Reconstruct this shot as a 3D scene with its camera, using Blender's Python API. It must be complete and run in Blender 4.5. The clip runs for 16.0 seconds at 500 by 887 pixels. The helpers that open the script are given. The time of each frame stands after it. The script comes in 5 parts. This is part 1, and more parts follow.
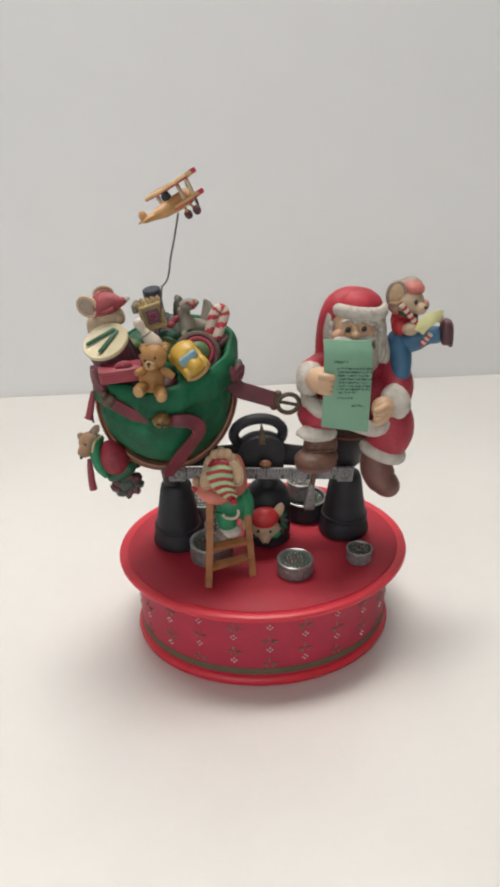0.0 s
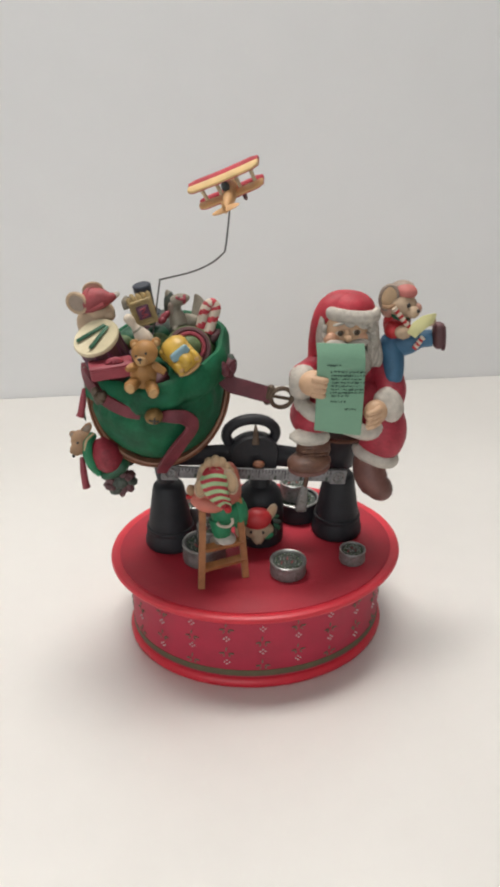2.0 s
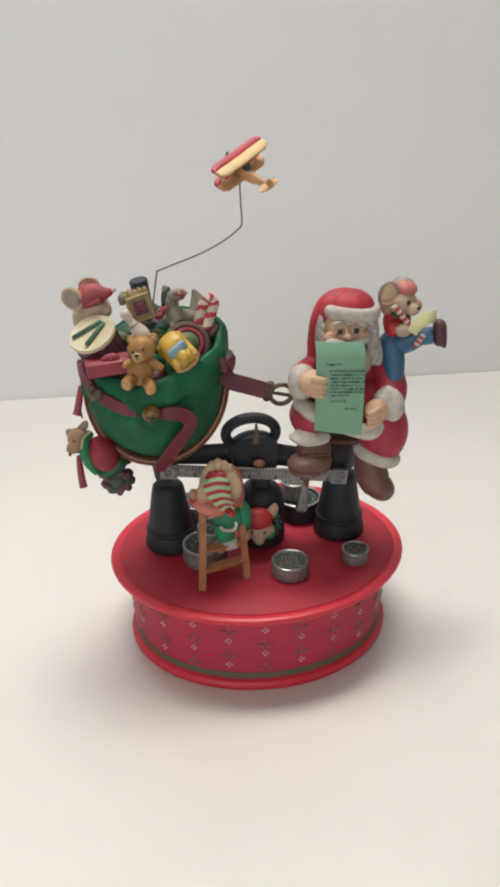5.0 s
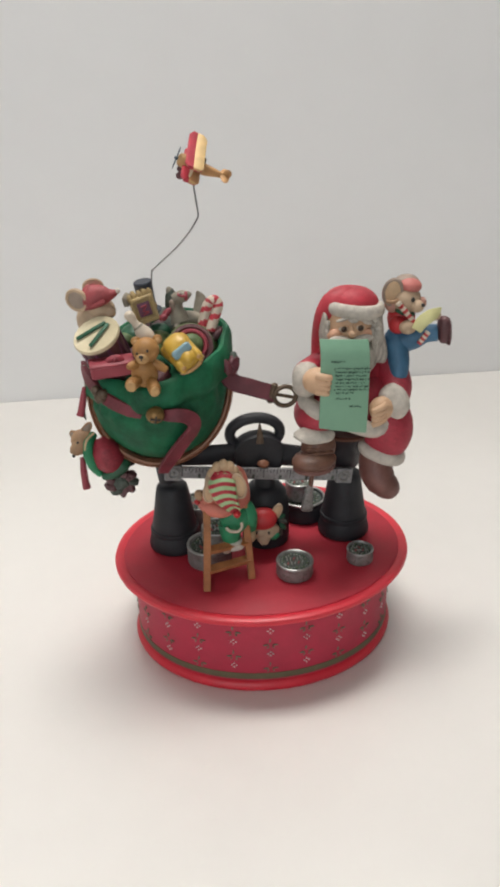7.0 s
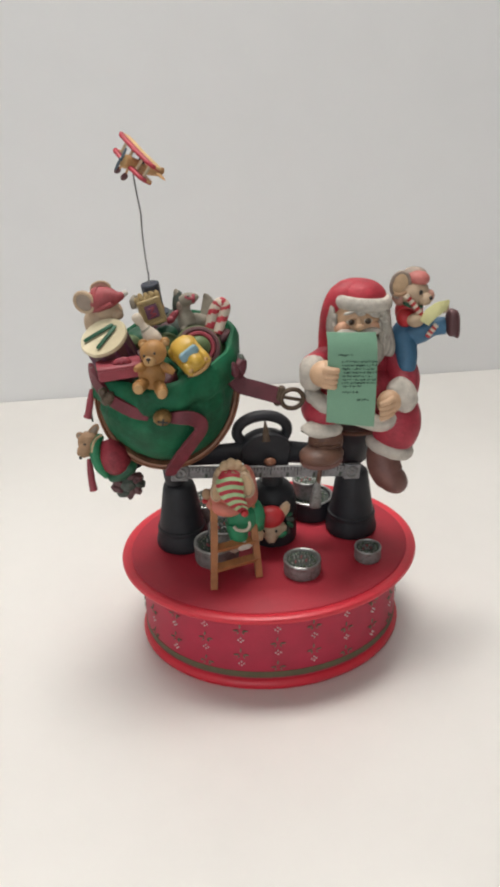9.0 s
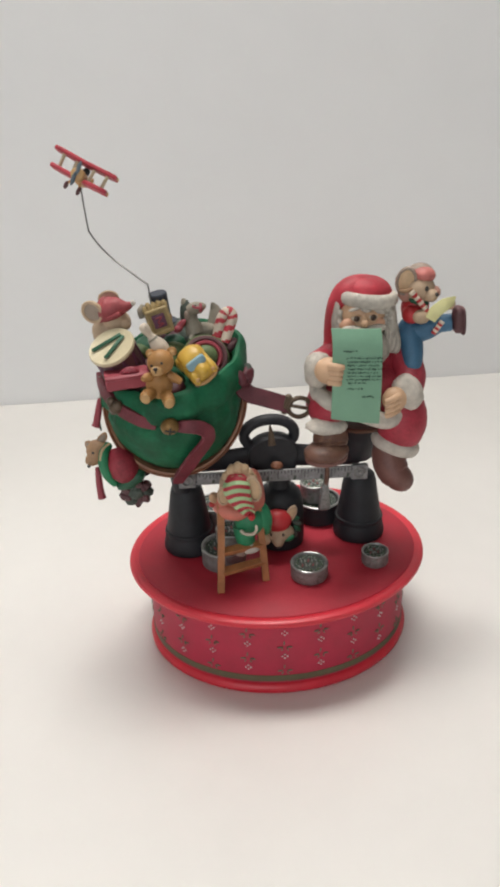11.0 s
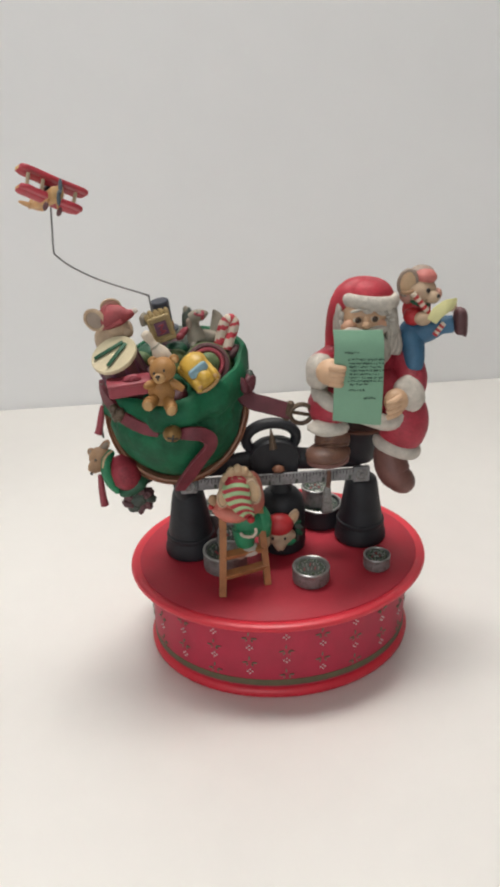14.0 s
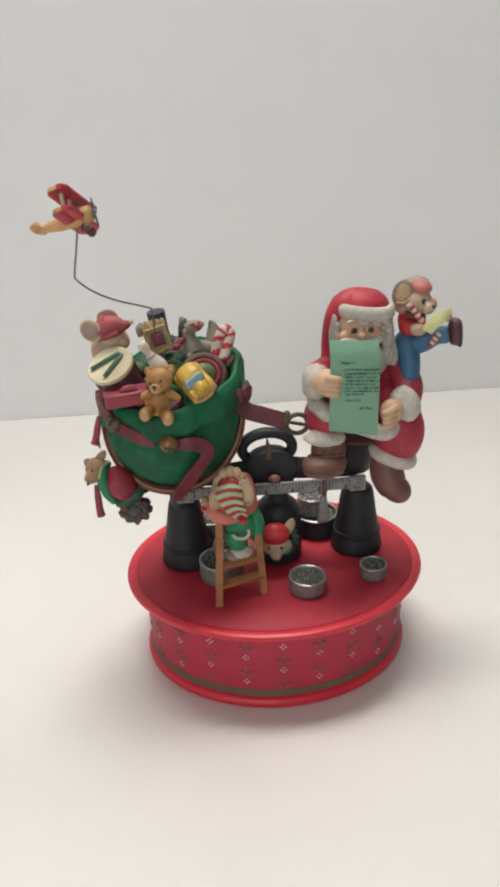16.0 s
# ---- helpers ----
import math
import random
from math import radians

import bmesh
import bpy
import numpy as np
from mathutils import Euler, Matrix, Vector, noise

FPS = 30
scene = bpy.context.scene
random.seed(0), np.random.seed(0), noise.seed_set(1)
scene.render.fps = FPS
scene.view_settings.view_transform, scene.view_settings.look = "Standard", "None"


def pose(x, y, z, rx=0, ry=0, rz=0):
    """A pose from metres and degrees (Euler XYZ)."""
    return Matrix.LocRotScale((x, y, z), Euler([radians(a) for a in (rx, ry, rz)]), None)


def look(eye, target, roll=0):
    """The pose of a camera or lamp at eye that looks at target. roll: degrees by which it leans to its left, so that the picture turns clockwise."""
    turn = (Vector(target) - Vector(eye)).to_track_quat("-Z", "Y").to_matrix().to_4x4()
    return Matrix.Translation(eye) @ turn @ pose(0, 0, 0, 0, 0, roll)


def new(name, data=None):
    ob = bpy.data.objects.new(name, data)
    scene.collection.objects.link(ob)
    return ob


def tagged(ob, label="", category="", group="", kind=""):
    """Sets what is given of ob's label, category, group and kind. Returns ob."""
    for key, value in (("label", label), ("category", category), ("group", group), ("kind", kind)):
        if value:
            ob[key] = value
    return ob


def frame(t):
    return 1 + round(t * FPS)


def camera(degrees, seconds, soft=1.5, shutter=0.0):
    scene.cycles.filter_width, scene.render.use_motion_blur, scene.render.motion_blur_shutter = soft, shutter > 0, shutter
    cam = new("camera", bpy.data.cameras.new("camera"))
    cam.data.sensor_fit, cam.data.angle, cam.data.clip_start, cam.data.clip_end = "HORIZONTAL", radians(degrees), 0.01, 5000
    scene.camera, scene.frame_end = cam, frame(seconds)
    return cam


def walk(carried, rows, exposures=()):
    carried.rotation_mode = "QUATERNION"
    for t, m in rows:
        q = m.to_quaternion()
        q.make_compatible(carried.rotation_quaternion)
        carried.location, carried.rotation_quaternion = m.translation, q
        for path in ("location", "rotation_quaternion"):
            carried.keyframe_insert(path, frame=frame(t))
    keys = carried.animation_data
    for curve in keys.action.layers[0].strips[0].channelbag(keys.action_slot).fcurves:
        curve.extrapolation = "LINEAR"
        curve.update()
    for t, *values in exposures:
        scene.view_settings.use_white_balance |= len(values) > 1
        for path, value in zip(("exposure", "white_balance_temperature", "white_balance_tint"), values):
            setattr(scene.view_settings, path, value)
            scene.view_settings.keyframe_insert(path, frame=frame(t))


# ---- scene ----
cam = camera(33.9, 16.0, soft=3.5)
# seconds, eye, tilt from straight down, turn, roll
CAMERA_ROWS = (
    (0.0, -0.0572, -0.3968, 0.3171, 63.29, -7.19, -0.63),
    (0.5, -0.0578, -0.3969, 0.3168, 63.22, -7.15, -0.46),
    (1.0, -0.0584, -0.3968, 0.3163, 63.27, -7.15, -0.53),
    (1.5, -0.0586, -0.3965, 0.3156, 63.42, -7.39, -0.37),
    (2.0, -0.0585, -0.3956, 0.3147, 63.54, -7.97, -0.34),
    (2.5, -0.0580, -0.3943, 0.3137, 63.42, -8.17, -0.45),
    (3.0, -0.0575, -0.3930, 0.3130, 63.25, -8.11, -0.65),
    (3.5, -0.0571, -0.3919, 0.3126, 63.34, -8.19, -0.82),
    (4.0, -0.0569, -0.3911, 0.3125, 63.41, -8.07, -0.92),
    (6.5, -0.0568, -0.3897, 0.3115, 63.47, -7.59, -1.35),
    (7.0, -0.0570, -0.3896, 0.3111, 63.55, -7.56, -1.48),
    (7.5, -0.0571, -0.3895, 0.3106, 63.51, -7.46, -1.42),
    (8.0, -0.0570, -0.3894, 0.3101, 63.48, -7.28, -1.43),
    (8.5, -0.0568, -0.3892, 0.3097, 63.44, -7.13, -1.55),
    (9.0, -0.0564, -0.3889, 0.3096, 63.55, -6.93, -1.86),
    (11.5, -0.0544, -0.3891, 0.3106, 63.74, -5.99, -2.10),
    (12.0, -0.0547, -0.3892, 0.3102, 63.79, -5.93, -2.10),
    (12.5, -0.0549, -0.3893, 0.3099, 63.84, -5.93, -2.06),
    (13.0, -0.0551, -0.3894, 0.3096, 63.89, -5.91, -2.16),
    (13.5, -0.0554, -0.3895, 0.3095, 63.97, -6.00, -2.13),
    (14.0, -0.0558, -0.3896, 0.3094, 64.15, -6.15, -2.07),
    (14.5, -0.0562, -0.3898, 0.3094, 64.36, -6.32, -2.15),
    (15.0, -0.0566, -0.3901, 0.3092, 64.62, -6.26, -2.02),
    (15.5, -0.0567, -0.3903, 0.3091, 64.80, -6.32, -2.00),
    (16.0, -0.0567, -0.3904, 0.3091, 64.89, -6.59, -2.01),
)
walk(cam, [(t, pose(x, y, z, rx, 0, rz) @ pose(0, 0, 0, 0, 0, roll)) for t, x, y, z, rx, rz, roll in CAMERA_ROWS])

# ---- light: diffuse ceiling panel over the table, added front fill, pale room all round ----
world = bpy.data.worlds.new("room_air")
scene.world = world
world.use_nodes = True
world.node_tree.nodes["Background"].inputs[0].default_value = (0.9, 0.95, 1.0, 1)
world.node_tree.nodes["Background"].inputs[1].default_value = 0.3


def area_lamp(name, eye, target, sx, sy, watts, colour):
    data = bpy.data.lights.new(name, "AREA")
    data.shape, data.size, data.size_y, data.energy, data.color = "RECTANGLE", sx, sy, watts, colour
    ob = new(name, data)
    ob.matrix_world = look(eye, target)
    return ob


area_lamp("ceiling_light", (-0.07, 0.205, 1.41), (-0.07, 0.205, 0.0), 0.66, 0.30, 18.0, (1.0, 0.966, 0.918))
# added fill from the front, brightens the wall and the figures' front faces
area_lamp("front_fill_light", (-0.9, -2.19, 0.90), (-0.9, 0.0, 0.90), 1.56, 0.86, 20.5, (0.93, 0.97, 1.0))
scene.view_settings.exposure = -0.36


# ---- materials ----
def paint(name, colour, rough=0.5, vary=0.12, scale=120.0, bump=0.15, metal=0.0, worn=None, coat=0.0, spec=0.5, island=0.0):
    """Painted, cast or metal surface: colour broken at two scales, fine relief, optional wear of a second colour."""
    m = bpy.data.materials.new(name)
    m.use_nodes = True
    nt = m.node_tree
    n, l = nt.nodes, nt.links
    b = n["Principled BSDF"]
    co = n.new("ShaderNodeTexCoord")
    big = n.new("ShaderNodeTexNoise")
    big.inputs["Scale"].default_value, big.inputs["Detail"].default_value = scale, 4
    fine = n.new("ShaderNodeTexNoise")
    fine.inputs["Scale"].default_value, fine.inputs["Detail"].default_value = scale * 11, 3
    for x in (big, fine):
        l.new(co.outputs["Object"], x.inputs["Vector"])
    mixer = n.new("ShaderNodeMath")
    mixer.operation = "MULTIPLY_ADD"
    l.new(fine.outputs[0], mixer.inputs[0])
    mixer.inputs[1].default_value = 0.35
    l.new(big.outputs[0], mixer.inputs[2])
    ramp = n.new("ShaderNodeValToRGB")
    c = Vector(colour)
    ramp.color_ramp.elements[0].position, ramp.color_ramp.elements[1].position = 0.42, 0.95
    ramp.color_ramp.elements[0].color = (*(c * (1 - vary)), 1)
    ramp.color_ramp.elements[1].color = (*[min(1, v * (1 + vary) + 0.01 * vary) for v in c], 1)
    l.new(mixer.outputs[0], ramp.inputs[0])
    out = ramp.outputs[0]
    if worn:
        spots = n.new("ShaderNodeTexNoise")
        spots.inputs["Scale"].default_value, spots.inputs["Detail"].default_value = scale * 2.3, 6
        l.new(co.outputs["Object"], spots.inputs["Vector"])
        edge = n.new("ShaderNodeValToRGB")
        edge.color_ramp.elements[0].position, edge.color_ramp.elements[1].position = 0.52, 0.68
        l.new(spots.outputs[0], edge.inputs[0])
        mix = n.new("ShaderNodeMix")
        mix.data_type = "RGBA"
        l.new(edge.outputs[0], mix.inputs["Factor"])
        l.new(out, mix.inputs[6])
        mix.inputs[7].default_value = (*worn, 1)
        out = mix.outputs[2]
    l.new(out, b.inputs["Base Color"])
    rr = n.new("ShaderNodeMapRange")
    rr.inputs["To Min"].default_value, rr.inputs["To Max"].default_value = max(0.02, rough - 0.1), min(1, rough + 0.12)
    l.new(big.outputs[0], rr.inputs[0])
    l.new(rr.outputs[0], b.inputs["Roughness"])
    b.inputs["Metallic"].default_value = metal
    b.inputs["Coat Weight"].default_value = coat
    b.inputs["Coat Roughness"].default_value = 0.25
    b.inputs["Specular IOR Level"].default_value = spec
    bp = n.new("ShaderNodeBump")
    bp.inputs["Strength"].default_value, bp.inputs["Distance"].default_value = bump, 0.0006
    l.new(mixer.outputs[0], bp.inputs["Height"])
    l.new(bp.outputs[0], b.inputs["Normal"])
    return m


M_TABLE = paint("white_table_laminate", (0.762, 0.740, 0.706), 0.36, 0.03, 5.0, 0.03, spec=0.8)
M_WALL = paint("grey_white_wall_paint", (0.785, 0.785, 0.783), 0.85, 0.025, 2.2, 0.05)
M_ROOM = paint("pale_room_paint", (0.66, 0.65, 0.63), 0.9, 0.05, 2.0, 0.05)
M_RED = paint("glossy_red_paint", (0.62, 0.018, 0.038), 0.45, 0.08, 60, 0.06, coat=0.15)
M_RED_TOP = paint("satin_red_paint", (0.39, 0.014, 0.031), 0.62, 0.12, 50, 0.12)
M_RED_CLOTH = paint("red_printed_paper", (0.42, 0.018, 0.050), 0.55, 0.12, 90, 0.2)
M_OLIVE = paint("olive_band_print", (0.115, 0.105, 0.055), 0.6, 0.2, 120, 0.1)
M_SPRIG = paint("green_sprig_print", (0.12, 0.16, 0.10), 0.6, 0.2, 200, 0.1)
M_WHITE_DOT = paint("white_dot_print", (0.66, 0.58, 0.56), 0.6, 0.1, 200, 0.1)
M_BLACK = paint("satin_black_iron", (0.015, 0.0155, 0.019), 0.54, 0.3, 110, 0.25, spec=0.4)
M_SILVER = paint("antique_silver", (0.25, 0.245, 0.235), 0.46, 0.25, 260, 0.4, metal=0.5, worn=(0.16, 0.155, 0.145))
M_SILVER_BRIGHT = paint("bright_silver_rim", (0.38, 0.375, 0.36), 0.33, 0.15, 260, 0.2, metal=0.9)
M_TARNISH = paint("dark_tarnish", (0.06, 0.075, 0.06), 0.6, 0.4, 300, 0.4)
M_RULER = paint("pewter_ruler", (0.25, 0.248, 0.25), 0.5, 0.30, 240, 0.4, metal=0.3, worn=(0.15, 0.15, 0.15))
M_PEN = paint("dark_pen_ink", (0.03, 0.07, 0.05), 0.7, 0.1, 300, 0.05)
M_INK = paint("black_ink", (0.03, 0.035, 0.035), 0.7, 0.1, 300, 0.05)
M_SACK = paint("painted_green_sack", (0.005, 0.102, 0.042), 0.6, 0.45, 55, 0.5, worn=(0.008, 0.13, 0.06), spec=0.3)
M_GILT = paint("dull_gilt_paint", (0.40, 0.29, 0.13), 0.5, 0.3, 200, 0.4)
M_OLD_COPPER = paint("browned_copper", (0.12, 0.055, 0.035), 0.5, 0.3, 160, 0.2, metal=0.2)
M_CREAM_TAN = paint("cream_tan_ear_paint", (0.54, 0.37, 0.22), 0.55, 0.2, 150, 0.3)
M_COPPER = paint("aged_copper", (0.27, 0.115, 0.062), 0.45, 0.3, 160, 0.2, metal=0.2)
M_DUSTY = paint("dusty_rose_red_paint", (0.33, 0.055, 0.062), 0.6, 0.3, 90, 0.35)
M_CAP = paint("dusty_red_cap_paint", (0.46, 0.14, 0.12), 0.55, 0.2, 120, 0.25)
M_STRAP = paint("maroon_leather", (0.10, 0.018, 0.026), 0.55, 0.3, 140, 0.3)
M_RIBBON = paint("wine_red_ribbon", (0.16, 0.020, 0.032), 0.55, 0.45, 80, 0.4)
M_BRASS = paint("antique_brass", (0.24, 0.135, 0.045), 0.4, 0.35, 240, 0.3, metal=0.6)
M_BRONZE = paint("dark_bronze", (0.11, 0.075, 0.05), 0.45, 0.3, 240, 0.3, metal=0.5)
M_TAN = paint("honey_brown_paint", (0.37, 0.18, 0.052), 0.55, 0.22, 130, 0.25)
M_TAN_LIGHT = paint("light_honey_paint", (0.49, 0.29, 0.12), 0.55, 0.15, 130, 0.2)
M_YELLOW = paint("yellow_car_paint", (0.54, 0.33, 0.045), 0.42, 0.15, 120, 0.15)
M_SKY = paint("pale_blue_window_paint", (0.22, 0.36, 0.42), 0.4, 0.15, 150, 0.1)
M_CREAM = paint("cream_paint", (0.58, 0.50, 0.33), 0.5, 0.12, 140, 0.15)
M_CREAM_WHITE = paint("warm_white_paint", (0.58, 0.49, 0.39), 0.5, 0.16, 140, 0.2)
M_PLUM = paint("plum_brown_paint", (0.105, 0.042, 0.046), 0.55, 0.25, 120, 0.25)
M_GREEN = paint("bright_green_paint", (0.015, 0.20, 0.085), 0.5, 0.25, 120, 0.2)
M_DEEP_GREEN = paint("deep_green_paint", (0.012, 0.085, 0.04), 0.5, 0.3, 130, 0.25)
M_LEAF = paint("olive_green_paint", (0.10, 0.15, 0.055), 0.55, 0.3, 150, 0.25)
M_HAT_RED = paint("red_felt_paint", (0.40, 0.026, 0.042), 0.58, 0.35, 80, 0.35)
M_COAT_RED = paint("red_coat_paint", (0.33, 0.024, 0.042), 0.55, 0.5, 55, 0.35)
M_FUR = paint("grey_white_fur_paint", (0.53, 0.48, 0.42), 0.75, 0.2, 300, 0.7)
M_BEARD = paint("ash_grey_beard_paint", (0.40, 0.36, 0.31), 0.7, 0.3, 260, 0.8)
M_SKIN = paint("peach_flesh_paint", (0.60, 0.38, 0.235), 0.5, 0.12, 120, 0.12)
M_BLUSH = paint("rosy_blush_paint", (0.58, 0.315, 0.20), 0.5, 0.12, 120, 0.12)
M_BOOT = paint("brown_boot_paint", (0.125, 0.054, 0.034), 0.5, 0.35, 110, 0.3, worn=(0.19, 0.088, 0.052))
M_BOOT_DARK = paint("dark_brown_boot_paint", (0.165, 0.068, 0.055), 0.5, 0.3, 110, 0.25)
M_FURRY = paint("mouse_brown_paint", (0.34, 0.20, 0.11), 0.6, 0.25, 150, 0.35)
M_FURRY_PALE = paint("pale_mouse_paint", (0.46, 0.33, 0.22), 0.6, 0.2, 150, 0.3)
M_EAR = paint("grey_taupe_ear_paint", (0.29, 0.225, 0.18), 0.6, 0.2, 150, 0.25)
M_EAR_PINK = paint("dusty_pink_ear_paint", (0.50, 0.26, 0.20), 0.6, 0.2, 150, 0.2)
M_BLUE = paint("denim_blue_paint", (0.045, 0.135, 0.235), 0.55, 0.22, 120, 0.3)
M_SHIRT = paint("scarlet_shirt_paint", (0.45, 0.022, 0.026), 0.5, 0.2, 120, 0.2)
M_SALMON = paint("salmon_coat_paint", (0.52, 0.155, 0.11), 0.5, 0.2, 120, 0.2)
M_MINT = paint("mint_stripe_paint", (0.36, 0.52, 0.27), 0.5, 0.15, 140, 0.15)
M_LETTER = paint("mint_green_paper", (0.20, 0.375, 0.255), 0.6, 0.06, 90, 0.1)
M_LIST = paint("pale_yellow_paper", (0.58, 0.55, 0.27), 0.6, 0.1, 110, 0.1)
M_WOOD = paint("orange_brown_wood", (0.33, 0.13, 0.045), 0.5, 0.3, 150, 0.3)
M_WIRE = paint("grey_steel_wire", (0.17, 0.165, 0.16), 0.4, 0.2, 300, 0.1, metal=0.7)
M_GIFT = paint("crimson_gift_paint", (0.29, 0.040, 0.058), 0.5, 0.2, 120, 0.2)
M_PURPLE = paint("muted_purple_paint", (0.13, 0.045, 0.085), 0.5, 0.25, 160, 0.25)
M_NAVY = paint("blue_black_hat_paint", (0.020, 0.026, 0.042), 0.4, 0.3, 140, 0.2)
M_GREY = paint("warm_grey_paint", (0.25, 0.22, 0.17), 0.55, 0.25, 150, 0.3)
M_IRIS = paint("brown_eye_paint", (0.085, 0.05, 0.03), 0.35, 0.1, 200, 0.0)
M_EYE = paint("black_eye_paint", (0.025, 0.02, 0.018), 0.3, 0.1, 200, 0.0)
M_TOY_PLANE = paint("apricot_fuselage_paint", (0.56, 0.31, 0.13), 0.5, 0.2, 130, 0.2)
M_WING = paint("straw_wing_paint", (0.64, 0.44, 0.20), 0.5, 0.14, 130, 0.15)
M_PROP = paint("blue_grey_propeller_paint", (0.085, 0.115, 0.14), 0.4, 0.2, 160, 0.1)
M_WING_RED = paint("crimson_wing_paint", (0.42, 0.030, 0.050), 0.5, 0.2, 130, 0.15)


# ---- shape building ----
class Shape:
    """Vertices, faces and materials of one mesh, put together from shaped pieces."""

    def __init__(self):
        self.v, self.f, self.m, self.mats = [], [], [], []

    def slot(self, mat):
        if mat not in self.mats:
            self.mats.append(mat)
        return self.mats.index(mat)

    def grid(self, rows, mat, loop=True, caps=True):
        """Rings of equal length joined by quads."""
        k, base, n = self.slot(mat), len(self.v), len(rows[0])
        for ring in rows:
            self.v += [tuple(p) for p in ring]
        for i in range(len(rows) - 1):
            for j in range(n if loop else n - 1):
                a, b = base + i * n + j, base + i * n + (j + 1) % n
                self.f.append((a, b, b + n, a + n))
                self.m.append(k)
        if caps and loop:
            self.f += [tuple(base + j for j in reversed(range(n))), tuple(base + (len(rows) - 1) * n + j for j in range(n))]
            self.m += [k, k]
        return self

    def blob(self, c, r, mat, turn=(0, 0, 0), e1=1.0, e2=1.0, seg=20, lump=0.0, at=None):
        """Ellipsoid; exponents below 1 square it off into a rounded box or drum. Strong lumps are furry, in two sizes."""
        furry = lump >= 0.1
        seg = 40 if furry else (28 if lump else seg)
        q = Euler([radians(x) for x in turn]).to_matrix()
        c = Vector(c)
        w = lambda x, e: math.copysign(abs(x) ** e, x)
        rows = []
        n = max(6, seg // 2)
        for i in range(n + 1):
            u = -math.pi / 2 + math.pi * i / n
            if i in (0, n):
                u = math.copysign(math.pi / 2 - 0.04, u)
            ring = []
            for j in range(seg):
                a = 2 * math.pi * j / seg
                p = Vector((r[0] * w(math.cos(u), e1) * w(math.cos(a), e2), r[1] * w(math.cos(u), e1) * w(math.sin(a), e2), r[2] * w(math.sin(u), e1)))
                if lump:
                    p *= 1 + lump * noise.noise((c + p) * 160) + (0.55 * lump * noise.noise((c + p) * 620) if furry else 0.25 * lump * noise.noise((c + p) * 420))
                p = c + q @ p
                ring.append(at @ p if at else p)
            rows.append(ring)
        return self.grid(rows, mat)

    def tube(self, pts, radii, mat, seg=12, smooth=5, flat=1.0, side=None, loop=False):
        """Sweep of a round (or flattened) section along a smoothed line."""
        P = [Vector(p) for p in pts]
        R = list(radii) if hasattr(radii, "__len__") else [radii] * len(P)
        line, rad = [], []
        cnt = len(P) if loop else len(P) - 1
        for i in range(cnt):
            g = (lambda k: P[k % len(P)]) if loop else (lambda k: P[min(max(k, 0), len(P) - 1)])
            p0, p1, p2, p3 = g(i - 1), g(i), g(i + 1), g(i + 2)
            for s in range(smooth):
                t = s / smooth
                line.append(0.5 * (2 * p1 + (p2 - p0) * t + (2 * p0 - 5 * p1 + 4 * p2 - p3) * t * t + (3 * p1 - p0 - 3 * p2 + p3) * t ** 3))
                rad.append(R[i] * (1 - t) + R[(i + 1) % len(R)] * t)
        if loop:
            line.append(line[0]), rad.append(rad[0])
        else:
            line.append(P[-1]), rad.append(R[-1])
        rows, up = [], Vector(side or (0.13, 0.9, 0.37)).normalized()
        for i, p in enumerate(line):
            d = (line[min(i + 1, len(line) - 1)] - line[max(i - 1, 0)])
            if loop and i in (0, len(line) - 1):
                d = line[1] - line[-2]
            d.normalize()
            x = d.cross(up)
            if x.length < 1e-4:
                x = d.cross(Vector((1, 0, 0)))
            x.normalize()
            y = x.cross(d).normalized()
            if side is None:
                up = y
            rows.append([p + rad[i] * (math.cos(2 * math.pi * j / seg) * x + flat * math.sin(2 * math.pi * j / seg) * y) for j in range(seg)])
        return self.grid(rows, mat, caps=not loop)

    def lathe(self, c, profile, mat, seg=48, ax=1.0, ay=1.0, turn=(0, 0, 0), wave=None):
        q, c = Euler([radians(x) for x in turn]).to_matrix(), Vector(c)
        rows = []
        for r, z in profile:
            rows.append([c + q @ Vector((ax * r * math.cos(2 * math.pi * j / seg), ay * r * math.sin(2 * math.pi * j / seg), z)) for j in range(seg)])
        return self.grid(rows, mat)

    def oval(self, a, b, profile, mat, seg=128):
        """Rings about an oval: (inset, height)."""
        rows = []
        for ins, z in profile:
            rows.append([((a - ins) * math.cos(2 * math.pi * j / seg), (b - ins) * math.sin(2 * math.pi * j / seg), z) for j in range(seg)])
        return self.grid(rows, mat)

    def box(self, c, size, mat, turn=(0, 0, 0), bevel=0.12, at=None):
        """Box with chamfered edges."""
        q, c = Euler([radians(x) for x in turn]).to_matrix(), Vector(c)
        hx, hy, hz = (s / 2 for s in size)
        g = bevel * min(hx, hy, hz) * 2
        rows = []
        for z, k in ((-hz, g), (-hz + g, 0), (hz - g, 0), (hz, g)):
            X, Y = hx - k, hy - k
            ring = [(X, -Y + g), (X, Y - g), (X - g, Y), (-X + g, Y), (-X, Y - g), (-X, -Y + g), (-X + g, -Y), (X - g, -Y)]
            ring = [c + q @ Vector((x, y, z)) for x, y in ring]
            rows.append([at @ p for p in ring] if at else ring)
        return self.grid(rows, mat)

